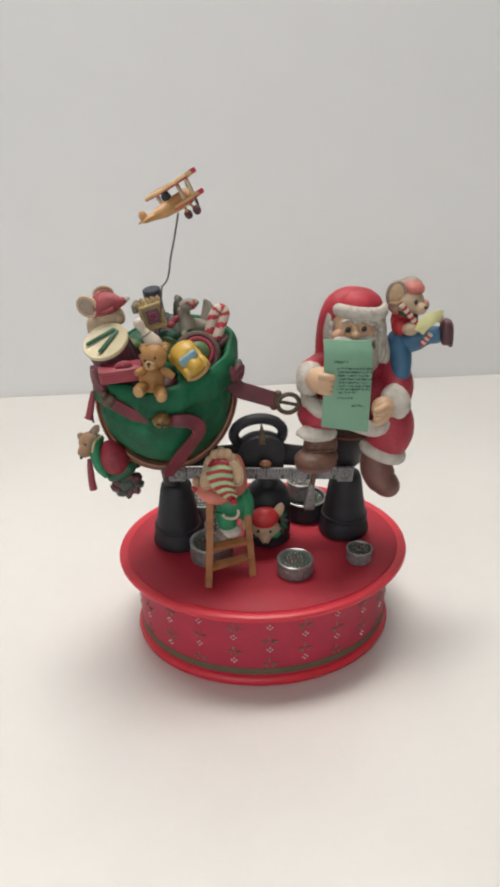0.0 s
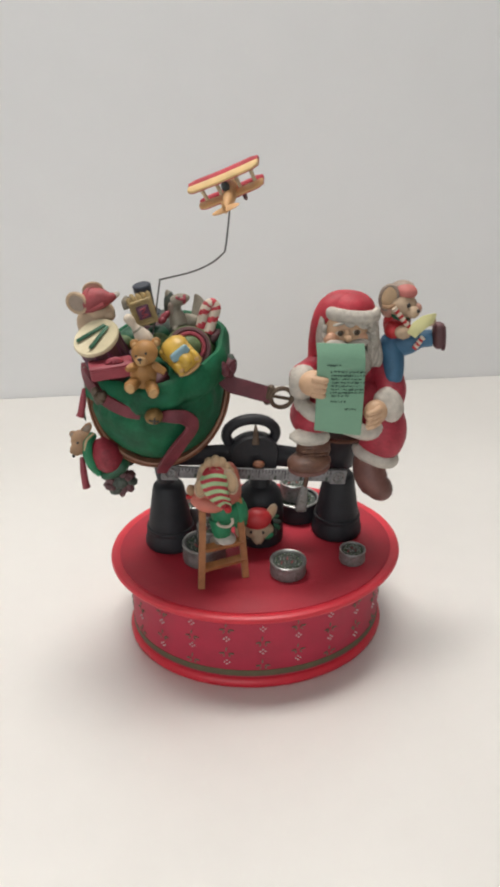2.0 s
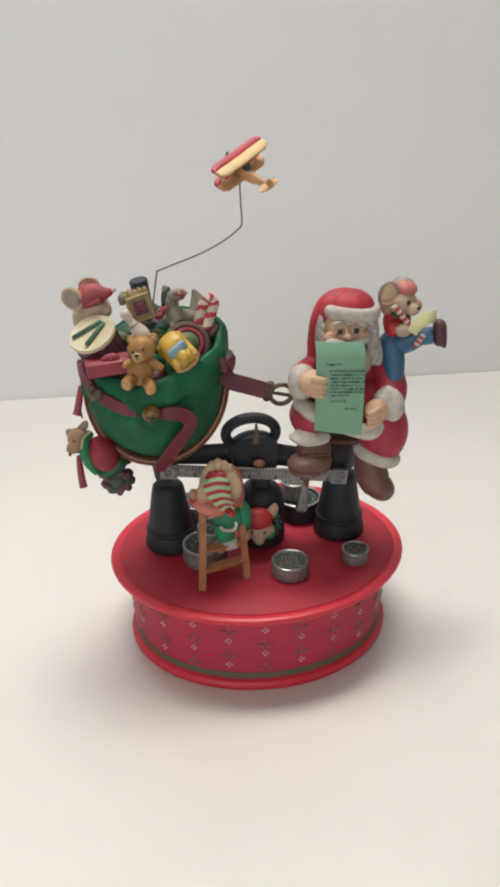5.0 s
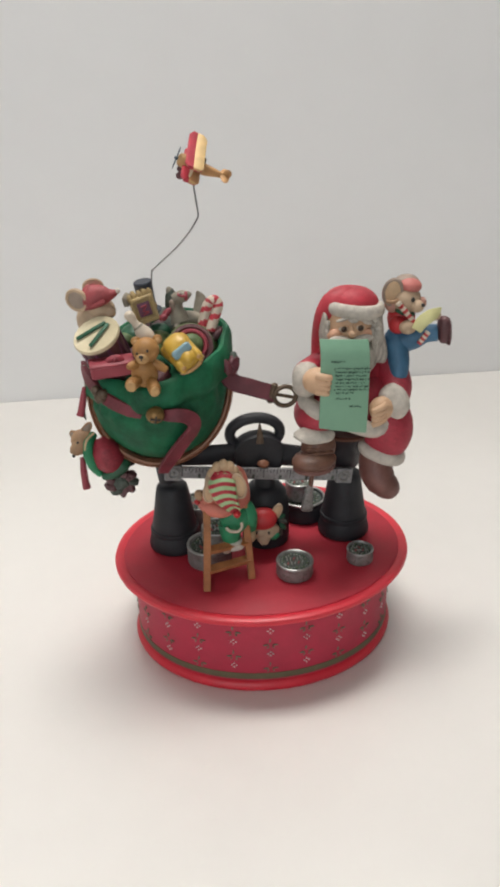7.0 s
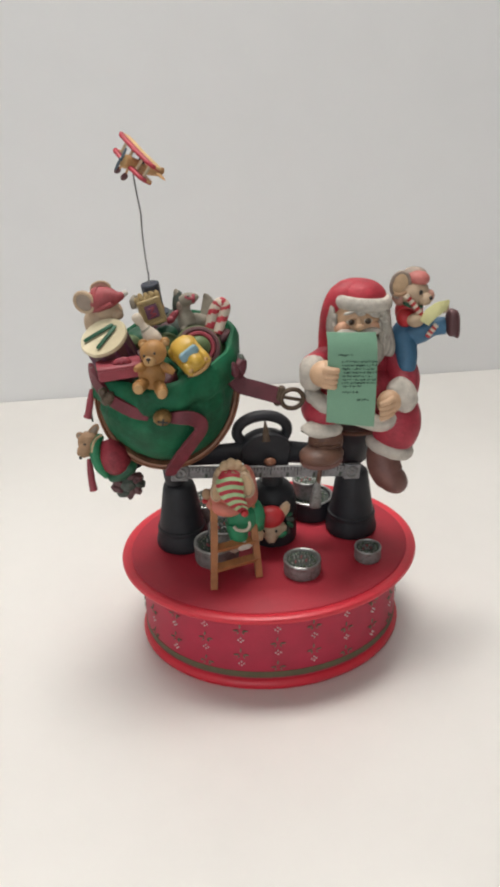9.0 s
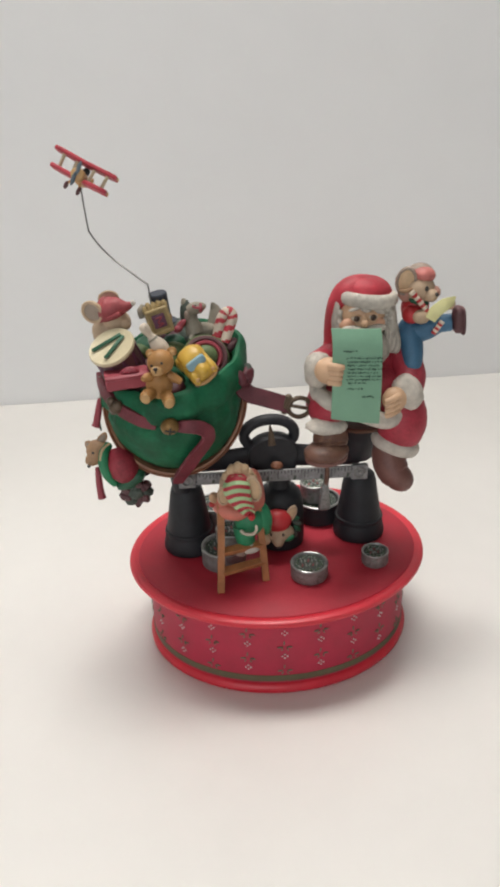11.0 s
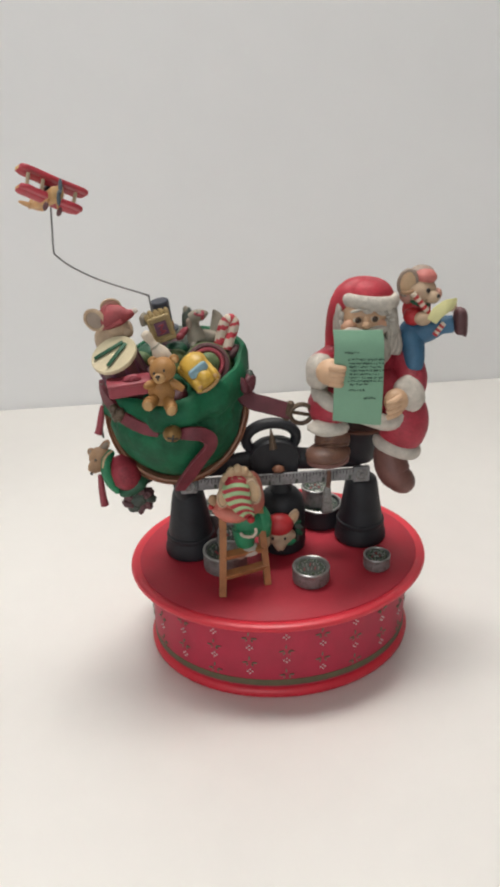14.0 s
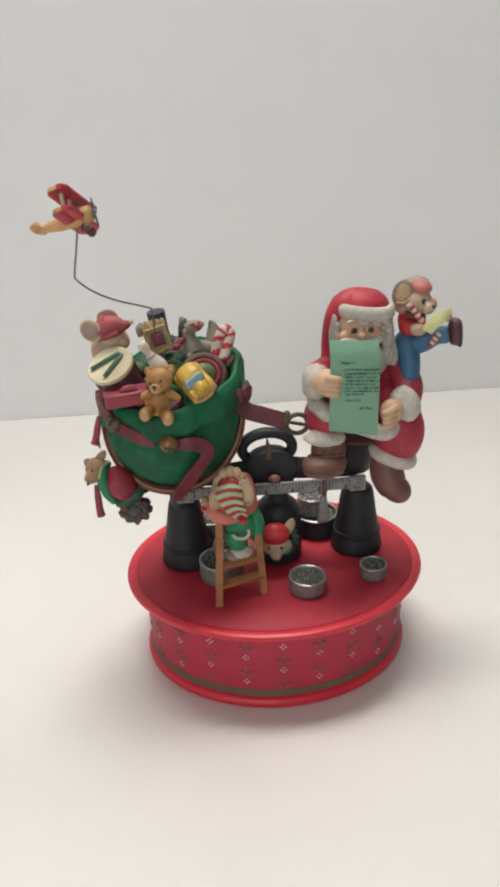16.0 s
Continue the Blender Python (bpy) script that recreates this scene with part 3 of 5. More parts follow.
def climbing_mouse():
    """Mouse seen from behind, on the ladder: striped stocking cap, salmon coat, green trousers."""
    s = Shape()
    s.blob((-0.0205, -0.0250, 0.0927), (0.0086, 0.0078, 0.0090), M_GREEN, turn=(-8, 10, 0), lump=0.06)
    s.blob((-0.0136, -0.0235, 0.0923), (0.0052, 0.0066, 0.0094), M_GREEN, turn=(0, -8, 0), lump=0.06)
    s.tube([(-0.0237, -0.0265, 0.0904), (-0.0233, -0.0275, 0.0847), (-0.0225, -0.0275, 0.0803)], [0.0062, 0.0054, 0.0044], M_GREEN, seg=16)
    s.tube([(-0.0136, -0.0230, 0.0892), (-0.0124, -0.0230, 0.0831)], [0.0050, 0.0036], M_GREEN, seg=16)
    # coat: back, sleeves and a full hem
    s.blob((-0.0242, -0.0230, 0.1063), (0.0122, 0.0100, 0.0120), M_SALMON, lump=0.05)
    s.blob((-0.0166, -0.0225, 0.1088), (0.0046, 0.0072, 0.0124), M_SALMON, turn=(0, -6, 0), lump=0.06)
    s.tube([(-0.0370, -0.0270, 0.1049), (-0.0326, -0.0300, 0.1022), (-0.0269, -0.0315, 0.1012), (-0.0209, -0.0305, 0.1022)], [0.0034, 0.0042, 0.0038, 0.0026], M_SALMON, seg=14)
    s.tube([(-0.0290, -0.0240, 0.1066), (-0.0346, -0.0275, 0.1076), (-0.0377, -0.0290, 0.1074)], [0.0056, 0.0046, 0.0034], M_SALMON, seg=14)
    s.blob((-0.0387, -0.0290, 0.1101), (0.0024, 0.0026, 0.0030), M_FURRY, lump=0.12)
    s.blob((-0.0398, -0.0295, 0.1065), (0.0016, 0.0018, 0.0014), M_SHIRT)
    # head with hair tuft; ears hang either side of the cap
    s.blob((-0.0254, -0.0250, 0.1142), (0.0098, 0.0086, 0.0096), M_FURRY_PALE, lump=0.04)
    for c, r in (((-0.0312, -0.0265, 0.1204), 0.0024), ((-0.0285, -0.0265, 0.1232), 0.0028), ((-0.0253, -0.0265, 0.1239), 0.0030), ((-0.0225, -0.0265, 0.1230), 0.0028), ((-0.0199, -0.0265, 0.1206), 0.0024), ((-0.0182, -0.0265, 0.1178), 0.0024)):
        s.blob(c, (r, r, r * 1.2), M_CREAM_TAN, lump=0.14)
    cup_ear(s, (-0.0338, -0.0335, 0.1136), 0.0032, 0.0056, M_FURRY_PALE, M_CREAM_TAN, (0, 4, 10))
    cup_ear(s, (-0.0187, -0.0335, 0.1157), 0.0038, 0.0074, M_FURRY_PALE, M_CREAM_TAN, (0, -10, -8))
    # stocking cap that falls over the back in stripes
    line = [Vector(p) for p in ((-0.0267, -0.0310, 0.1228), (-0.0274, -0.0350, 0.1204), (-0.0268, -0.0362, 0.1158), (-0.0252, -0.0366, 0.1110), (-0.0227, -0.0366, 0.1068), (-0.0209, -0.0362, 0.1035))]
    rad = [0.0054, 0.0068, 0.0062, 0.0052, 0.0040, 0.0018]
    n, last = 11, len(line) - 2
    for i in range(n):
        def g(u):
            k = min(int(u), last)
            return line[k].lerp(line[k + 1], u - k), rad[k] + (rad[k + 1] - rad[k]) * (u - k)
        (p, r1), (q, r2) = g(i / n * (last + 1)), g((i + 1) / n * (last + 1))
        k = 1.0 if i % 2 == 0 else 1.04
        rows = []
        for c, r in ((p, r1 * k), (p.lerp(q, 0.5), (r1 + r2) * 0.515 * k), (q, r2 * k)):
            rows.append([c + Vector((r * math.cos(w), -0.5 * r * math.sin(w), -0.0030 * (math.cos(w) ** 2 - 0.3))) for w in [2 * math.pi * j / 20 for j in range(20)]])
        s.grid(rows, M_HAT_RED if i % 2 == 0 else M_MINT)
    s.blob((-0.0204, -0.0358, 0.1008), (0.0019, 0.0017, 0.0019), M_SHIRT, lump=0.1)
    # tail and feet
    s.tube([(-0.0259, -0.0335, 0.0921), (-0.0243, -0.0350, 0.0908), (-0.0201, -0.0350, 0.0901), (-0.0179, -0.0335, 0.0914), (-0.0180, -0.0320, 0.0932)], 0.0008, M_CREAM_WHITE, seg=8)
    s.blob((-0.0217, -0.0285, 0.0788), (0.0058, 0.0056, 0.0036), M_FUR, turn=(0, 6, 0), lump=0.12)
    s.blob((-0.0260, -0.0290, 0.0773), (0.0040, 0.0048, 0.0028), M_EAR, lump=0.12)
    s.blob((-0.0126, -0.0240, 0.0801), (0.0032, 0.0046, 0.0040), M_CREAM_TAN, lump=0.1)
    return solid("mouse_figurine", s, CLIMBER, "painted mouse figurine with striped cap climbing the ladder", "figurine")


def peeking_mouse():
    s = Shape()
    s.blob((-0.0005, -0.0125, 0.0685), (0.0086, 0.0056, 0.0056), M_FURRY_PALE, turn=(0, 6, 0), lump=0.04)
    s.tube([(-0.0010, -0.0140, 0.0666), (-0.0010, -0.0155, 0.0639), (-0.0009, -0.0165, 0.0612)], [0.0044, 0.0036, 0.0014], M_FURRY_PALE, seg=16)
    s.blob((-0.0011, -0.0180, 0.0619), (0.0009, 0.0008, 0.0007), M_EYE)
    s.blob((-0.0010, -0.0125, 0.0755), (0.0080, 0.0062, 0.0064), M_SHIRT, turn=(0, -4, 0), lump=0.05)
    cup_ear(s, (0.0066, -0.0120, 0.0787), 0.0026, 0.0054, M_FURRY_PALE, M_CREAM_TAN, (0, 26, 0))
    for p in ((-0.0054, -0.0182, 0.0705), (0.0014, -0.0182, 0.0697)):
        s.blob(p, (0.0008, 0.0007, 0.0010), M_EYE, seg=12)
    for i in range(9):
        u = -2.6 + i * 0.40
        s.blob((0.0012 + 0.0094 * math.cos(u), -0.0105, 0.0700 + 0.0086 * math.sin(u)), (0.0030, 0.0010, 0.0014), M_TARNISH if i % 2 else M_DEEP_GREEN, turn=(0, -math.degrees(u) + 40, 12))
    s.blob((0.0048, -0.0160, 0.0660), (0.0030, 0.0014, 0.0018), M_GREEN, turn=(0, -20, 0))
    return solid("mouse_figurine", s, (0, -0.012, 0.072), "painted mouse figurine in red cap peeking out of leaves", "figurine")


# ---- the sack of toys on its pan ----
SACK = (-0.0516, 0.0, 0.1550)
SACK_X = -0.0508
sack_load = []


def toy(name, shape, label, category):
    """A thing that sits in the sack and rides with it."""
    ob = solid(name, shape, SACK, label, category, "toys in the sack")
    ob["about"] = SACK
    sack_load.append(ob)
    return ob


def toy_sack():
    sack = thing("toy_sack", SACK, "full green toy sack on a copper scale pan", "toy sack")
    cx = SACK_X
    prof = [(0.0, 0.1135), (0.009, 0.1140), (0.0170, 0.1165), (0.0242, 0.1228), (0.0290, 0.1308), (0.0312, 0.1362), (0.0326, 0.1410), (0.0336, 0.1460), (0.0342, 0.1500), (0.0342, 0.1535), (0.0336, 0.1562), (0.0335, 0.1582),
            (0.0352, 0.1602), (0.0364, 0.1632), (0.0366, 0.1672), (0.0364, 0.1712), (0.0357, 0.1742), (0.0345, 0.1757), (0.0328, 0.1757), (0.0314, 0.1738), (0.0300, 0.1690), (0.016, 0.1672), (0.004, 0.1670)]
    rows, n = [], 132
    for i, (r, top) in enumerate(prof):
        ring = []
        z = 0.1535 - (0.1535 - top) * 0.880 if top < 0.1535 else top
        for j in range(n):
            u = 2 * math.pi * j / n
            k = max(0.0, (z - 0.128) / 0.046)
            tie = math.exp(-((z - 0.1580) / 0.0075) ** 2)
            lip = max(0.0, 1 - abs(z - 0.166) / 0.010)
            front = max(0.0, -math.sin(u))
            fold = 1 + (0.016 * math.sin(7 * u + 1.3) + 0.012 * math.sin(13 * u + 0.4 + 40 * z)) * min(1, k + 0.15) + 0.018 * tie * math.sin(23 * u + 2 * math.sin(3 * u)) \
                + 0.030 * noise.noise((3 * math.cos(u), 3 * math.sin(u), z * 70)) * min(1, k + 0.3) + 0.012 * noise.noise((9 * math.cos(u), 9 * math.sin(u), z * 210)) + 0.045 * lip * front
            rr = r * fold
            x, y = cx + rr * math.cos(u), rr * 0.98 * math.sin(u)
            ring.append((x, y, z + k * (0.19 * y + 0.18 * (x - cx)) + 0.0011 * k * math.sin(5 * u + 0.6)))
        rows.append(ring)
    part("sack_body", Shape().grid(rows, M_SACK), sack, "dark green painted sack with folds")
    # copper scoop standing up behind and beneath the sack, with a double rolled lip
    pan = Shape()

    def arc(R, oy, n=56):
        return [(cx + 0.0004 + 0.0354 * R * math.cos(math.pi + math.pi * j / (n - 1)), 0.002 + oy - 0.013 * math.sin(math.pi * j / (n - 1)), 0.1530 - 0.0372 * R * math.sin(math.pi * j / (n - 1)) + 0.002 * math.cos(math.pi + math.pi * j / (n - 1))) for j in range(n)]
    rows = [arc(R, oy) for R, oy in ((0.940, -0.0010), (0.965, -0.0038), (0.995, -0.0042), (1.010, -0.0026), (1.028, -0.0036), (1.050, -0.0030), (1.060, 0.0004), (1.045, 0.0034), (1.0, 0.0052))]
    pan.grid(rows + [rows[0]], M_COPPER, loop=False)
    rows = []
    for k in range(9):
        v = k / 8
        rows.append([(cx + 0.0362 * math.cos(math.pi + math.pi * j / 47) * (1 - 0.75 * v), 0.005 + 0.022 * v ** 0.7 - 0.012 * math.sin(math.pi * j / 47) * (1 - v), 0.1530 - 0.0378 * math.sin(math.pi * j / 47) * (1 - 0.6 * v)) for j in range(48)])
    pan.grid(rows, M_COPPER, loop=False)
    part("pan", pan, sack, "aged copper scale pan")
    part("pan_stem", Shape().lathe((-0.0495, 0.004, 0), [(0.0052, 0.0965), (0.0058, 0.100), (0.0070, 0.1085), (0.0090, 0.1160)], M_BLACK, seg=24), sack, "black pan support")

    def on(u, z, out=0.0012):
        r = 0.0358 + out
        return (cx + r * math.cos(u), r * 0.98 * math.sin(u), z)
    # ribbon round the neck in two runs, its knot, bell and folded tail
    us = [math.radians(a) for a in (184, 198, 212, 228, 243, 254)]
    zs = [0.1680, 0.1660, 0.1630, 0.1590, 0.1556, 0.1538]
    part("ribbon", Shape().ribbon([on(u, z, o) for u, z, o in zip(us, zs, (0.001, 0.001, 0.0012, 0.0016, 0.0010, 0.0002))], [(math.cos(u), math.sin(u), 0.1) for u in us], [0.0052, 0.0062, 0.0066, 0.0066, 0.0062, 0.0050], 0.0024, M_RIBBON), sack, "wine-red ribbon round the sack")
    tail = [on(math.radians(270), 0.1530, 0.0010), on(math.radians(277), 0.1534, 0.0030), on(math.radians(285), 0.1524, 0.0038), on(math.radians(291), 0.1486, 0.0036), on(math.radians(291), 0.1436, 0.0022), (-0.0425, -0.0330, 0.1360), (-0.0470, -0.0305, 0.1285), (-0.0506, -0.0266, 0.1215), (-0.0525, -0.0236, 0.1165)]
    facing = [(0.1, -1, 0.15), (0.2, -1, 0.2), (0.4, -0.9, 0.2), (0.55, -0.85, 0.0), (0.5, -0.85, -0.2), (0.3, -0.85, -0.35), (0.1, -0.8, -0.5), (0.05, -0.75, -0.6), (0.05, -0.75, -0.6)]
    part("ribbon_tail", Shape().ribbon(tail, facing, [0.0052, 0.0064, 0.0068, 0.0070, 0.0070, 0.0074, 0.0074, 0.0066, 0.0052], 0.0022, M_RIBBON), sack, "wine-red hanging ribbon end")
    knot = Shape()
    for a, dz, r in ((219, 0.0018, 0.0026), (223, -0.0006, 0.0030), (226, 0.0012, 0.0022), (221, -0.0024, 0.0020)):
        knot.blob(on(math.radians(a), 0.1612 + dz, 0.0034), (r, r * 0.9, r * 1.1), M_BRONZE, lump=0.16)
    part("knot", knot, sack, "bronze bow knot on the ribbon")
    bell = part("bell", Shape().blob((-0.0545, -0.0392, 0.1548), (0.0044, 0.0040, 0.0040), M_BRASS, seg=24, lump=0.05), sack, "round brass sleigh bell")
    part("slot", Shape().box((-0.0545, -0.0430, 0.1540), (0.0050, 0.0008, 0.0008), M_INK, turn=(0, 10, 0)).box((-0.0545, -0.0431, 0.1540), (0.0008, 0.0008, 0.0036), M_INK, turn=(0, 10, 0)), bell)
    strap = Shape().ribbon([(-0.0200, -0.0120, 0.1655), (-0.0150, -0.0150, 0.1590), (-0.0070, -0.0165, 0.1562), (0.0060, -0.0180, 0.1520)], [(0.15, -1, 0.45)] * 4, [0.0085, 0.0085, 0.0085, 0.0082], 0.0020, M_STRAP)
    belt = part("strap", strap, sack, "maroon leather strap sticking out")
    part("keeper", Shape().box((0.0042, -0.0180, 0.1527), (0.0032, 0.0036, 0.0105), M_BRONZE, turn=(0, 18, 0), bevel=0.2), belt)
    part("buckle", Shape().tube([(0.0104 + 0.0055 * math.cos(u), -0.0195, 0.1512 + 0.0051 * math.sin(u)) for u in [2 * math.pi * i / 14 for i in range(14)]], 0.0012, M_BRONZE, seg=10, loop=True, side=(0, 1, 0)).tube([(0.0052, -0.0195, 0.1527), (0.0158, -0.0195, 0.1500)], 0.0009, M_BRONZE, seg=8), belt, "bronze oval buckle")
    part("strap_knot", Shape().blob((-0.0149, -0.0130, 0.1675), (0.0034, 0.0046, 0.0050), M_STRAP, turn=(0, 25, 20), lump=0.3).blob((-0.0143, -0.0110, 0.1702), (0.0022, 0.0034, 0.0032), M_TARNISH, lump=0.3).blob((-0.0177, -0.0170, 0.1674), (0.0026, 0.0026, 0.0044), M_STRAP, turn=(0, -20, 0), lump=0.3), sack, "bunched maroon strap knot")
    heap = Shape()
    rng = random.Random(11)
    for k in range(46):
        u, d = rng.uniform(0, 6.28), rng.uniform(0.002, 0.029)
        x, y = d * math.cos(u), d * math.sin(u)
        heap.blob((cx + x, 0.003 + y, 0.1692 + 0.17 * y + 0.17 * x + rng.uniform(0, 0.008)), (rng.uniform(0.004, 0.008), rng.uniform(0.004, 0.008), rng.uniform(0.003, 0.006)), (M_LEAF, M_DEEP_GREEN, M_PLUM, M_TARNISH, M_STRAP)[k % 5], turn=(rng.uniform(-40, 40), rng.uniform(-40, 40), 0), seg=14, lump=0.1)
    tagged(part("filling", heap, sack, "jumble of small dark toys"), kind="stuff")
    part("loop", Shape().tube([(-0.0868, -0.0080, 0.1700), (-0.0869, -0.0080, 0.1643), (-0.0873, -0.0090, 0.1572)], 0.0006, M_GREY, seg=8), sack, "thin grey hanging cord")
    # drooping corner of the cloth by the cord
    part("corner_tuft", Shape().blob((-0.0863, -0.0080, 0.1567), (0.0022, 0.0030, 0.0036), M_SACK, turn=(0, 30, 0), lump=0.2).blob((-0.0843, -0.0080, 0.1632), (0.0016, 0.0026, 0.0050), M_SACK, turn=(0, -12, 0), lump=0.2), sack, "gathered green cloth corner")
    return sack


def teddy_bear():
    s = Shape()
    s.blob((-0.0579, -0.0345, 0.1746), (0.0062, 0.0056, 0.0076), M_TAN, turn=(12, -4, 0), lump=0.03)
    s.blob((-0.0566, -0.0360, 0.1858), (0.0061, 0.0057, 0.0058), M_TAN, turn=(8, -14, 0), lump=0.03)
    s.blob((-0.0584, -0.0405, 0.1835), (0.0030, 0.0026, 0.0026), M_TAN_LIGHT)
    s.blob((-0.0591, -0.0430, 0.1850), (0.0011, 0.0007, 0.0008), M_EYE)
    s.tube([(-0.0591, -0.0432, 0.1846), (-0.0590, -0.0431, 0.1832)], 0.0003, M_EYE, seg=6)
    for p in ((-0.0607, -0.0405, 0.1858), (-0.0561, -0.0415, 0.1872)):
        s.blob(p, (0.0006, 0.0005, 0.0007), M_EYE, seg=12)
    for c, t in (((-0.0608, -0.0345, 0.1896), -14), ((-0.0511, -0.0340, 0.1898), 18)):
        s.blob(c, (0.0023, 0.0014, 0.0023), M_TAN, turn=(0, t, 0))
        s.blob((c[0], c[1] - 0.0012, c[2] - 0.0002), (0.0014, 0.0008, 0.0014), M_TAN_LIGHT, turn=(0, t, 0))
    s.tube([(-0.0607, -0.0360, 0.1793), (-0.0632, -0.0390, 0.1798), (-0.0652, -0.0410, 0.1799)], [0.0024, 0.0021, 0.0011], M_TAN, seg=14)
    s.tube([(-0.0535, -0.0350, 0.1789), (-0.0505, -0.0360, 0.1774), (-0.0478, -0.0365, 0.1757)], [0.0024, 0.0021, 0.0014], M_TAN, seg=14)
    for a, b, t in (((-0.0618, -0.0390, 0.1723), (-0.0644, -0.0440, 0.1728), -16), ((-0.0552, -0.0390, 0.1709), (-0.0540, -0.0440, 0.1698), 14)):
        s.tube([a, Vector(a).lerp(Vector(b), 0.6), b], [0.0028, 0.0030, 0.0028], M_TAN, seg=16)
        s.blob((b[0], b[1] - 0.0016, b[2]), (0.0027, 0.0020, 0.0031), M_TAN, turn=(10, 0, t))
        s.blob((b[0], b[1] - 0.0034, b[2] + 0.0002), (0.0022, 0.0008, 0.0026), M_TAN_LIGHT, turn=(10, 0, t))
    return toy("teddy_bear", s, "small honey-brown teddy bear sitting on the sack's rim", "teddy bear")


def toy_car():
    q = basis((-0.0397, -0.0265, 0.1795), (0.0058, -0.0105, -0.0042), (0.0075, 0.0012, 0.0042), 0.90)
    car = Shape()
    car.blob((0, 0, 0), (0.0100, 0.0078, 0.0046), M_YELLOW, e1=0.75, e2=0.75, at=q, seg=28)
    car.blob((-0.0034, 0, 0.0040), (0.0064, 0.0068, 0.0046), M_YELLOW, e1=0.8, e2=0.75, at=q, seg=28)
    car.blob((0.0052, 0, 0.0022), (0.0052, 0.0038, 0.0034), M_YELLOW, at=q)
    for y in (-0.0054, 0.0054):
        car.blob((0.0058, y, 0.0002), (0.0046, 0.0024, 0.0042), M_YELLOW, turn=(0, 0, 0), at=q)
        car.blob((-0.0072, y * 1.1, -0.0006), (0.0044, 0.0024, 0.0040), M_YELLOW, at=q)
    ob = toy("toy_car", car, "rounded yellow toy car with a pale blue windscreen", "toy car")
    part("windscreen", Shape().blob((0.0028, 0, 0.0054), (0.0016, 0.0056, 0.0026), M_SKY, e1=0.5, e2=0.5, turn=(0, -28, 0), at=q), ob, "pale blue windscreen")
    part("bumper", Shape().tube([q @ Vector(p) for p in ((0.0076, -0.0072, -0.0022), (0.0101, -0.0036, -0.0022), (0.0106, 0, -0.0022), (0.0101, 0.0036, -0.0022), (0.0076, 0.0072, -0.0022))], 0.0009, M_TAN_LIGHT, seg=8), ob)
    for y in (-0.0050, 0.0050):
        part("headlight", Shape().blob((0.0096, y, 0.0016), (0.0009, 0.0014, 0.0014), M_TAN_LIGHT, at=q, seg=12), ob)
        for x in (-0.0068, 0.0066):
            part("wheel", Shape().blob((x, y * 1.36, -0.0034), (0.0026, 0.0012, 0.0026), M_INK, at=q, seg=14), ob)


def bowling_pin():
    a, b = Vector((-0.0542, -0.0280, 0.1866)), Vector((-0.0640, -0.0270, 0.2012))
    prof = ((0.0, 0.0030), (0.10, 0.0038), (0.26, 0.0040), (0.44, 0.0030), (0.58, 0.0018), (0.68, 0.0016), (0.82, 0.0023), (0.92, 0.0023), (0.985, 0.0014), (1.0, 0.0005))
    ob = toy("bowling_pin", Shape().tube([a.lerp(b, k) for k, _ in prof], [r for _, r in prof], M_CREAM_WHITE, seg=20, smooth=3), "cream toy bowling pin behind the bear", "bowling pin")
    p, q = a.lerp(b, 0.50), a.lerp(b, 0.55)
    part("stripe", Shape().tube([p, q], [0.0027, 0.0023], M_GREY, seg=20, smooth=2), ob, "thin grey neck stripe")


def gift_box():
    ob = toy("gift_box", Shape().box((-0.0728, -0.0300, 0.1762), (0.0196, 0.0084, 0.0068), M_GIFT, turn=(6, -3, 6), bevel=0.1), "crimson wrapped gift box with a small bow", "gift box")
    part("lid", Shape().box((-0.0727, -0.0302, 0.1790), (0.0204, 0.0092, 0.0022), M_GIFT, turn=(6, -3, 6), bevel=0.25), ob)
    part("bow", Shape().blob((-0.0692, -0.0318, 0.1812), (0.0028, 0.0016, 0.0016), M_GIFT, turn=(0, 24, 0)).blob((-0.0728, -0.0318, 0.1810), (0.0028, 0.0016, 0.0014), M_GIFT, turn=(0, -24, 0)).blob((-0.0710, -0.0326, 0.1808), (0.0012, 0.0012, 0.0012), M_GIFT), ob)


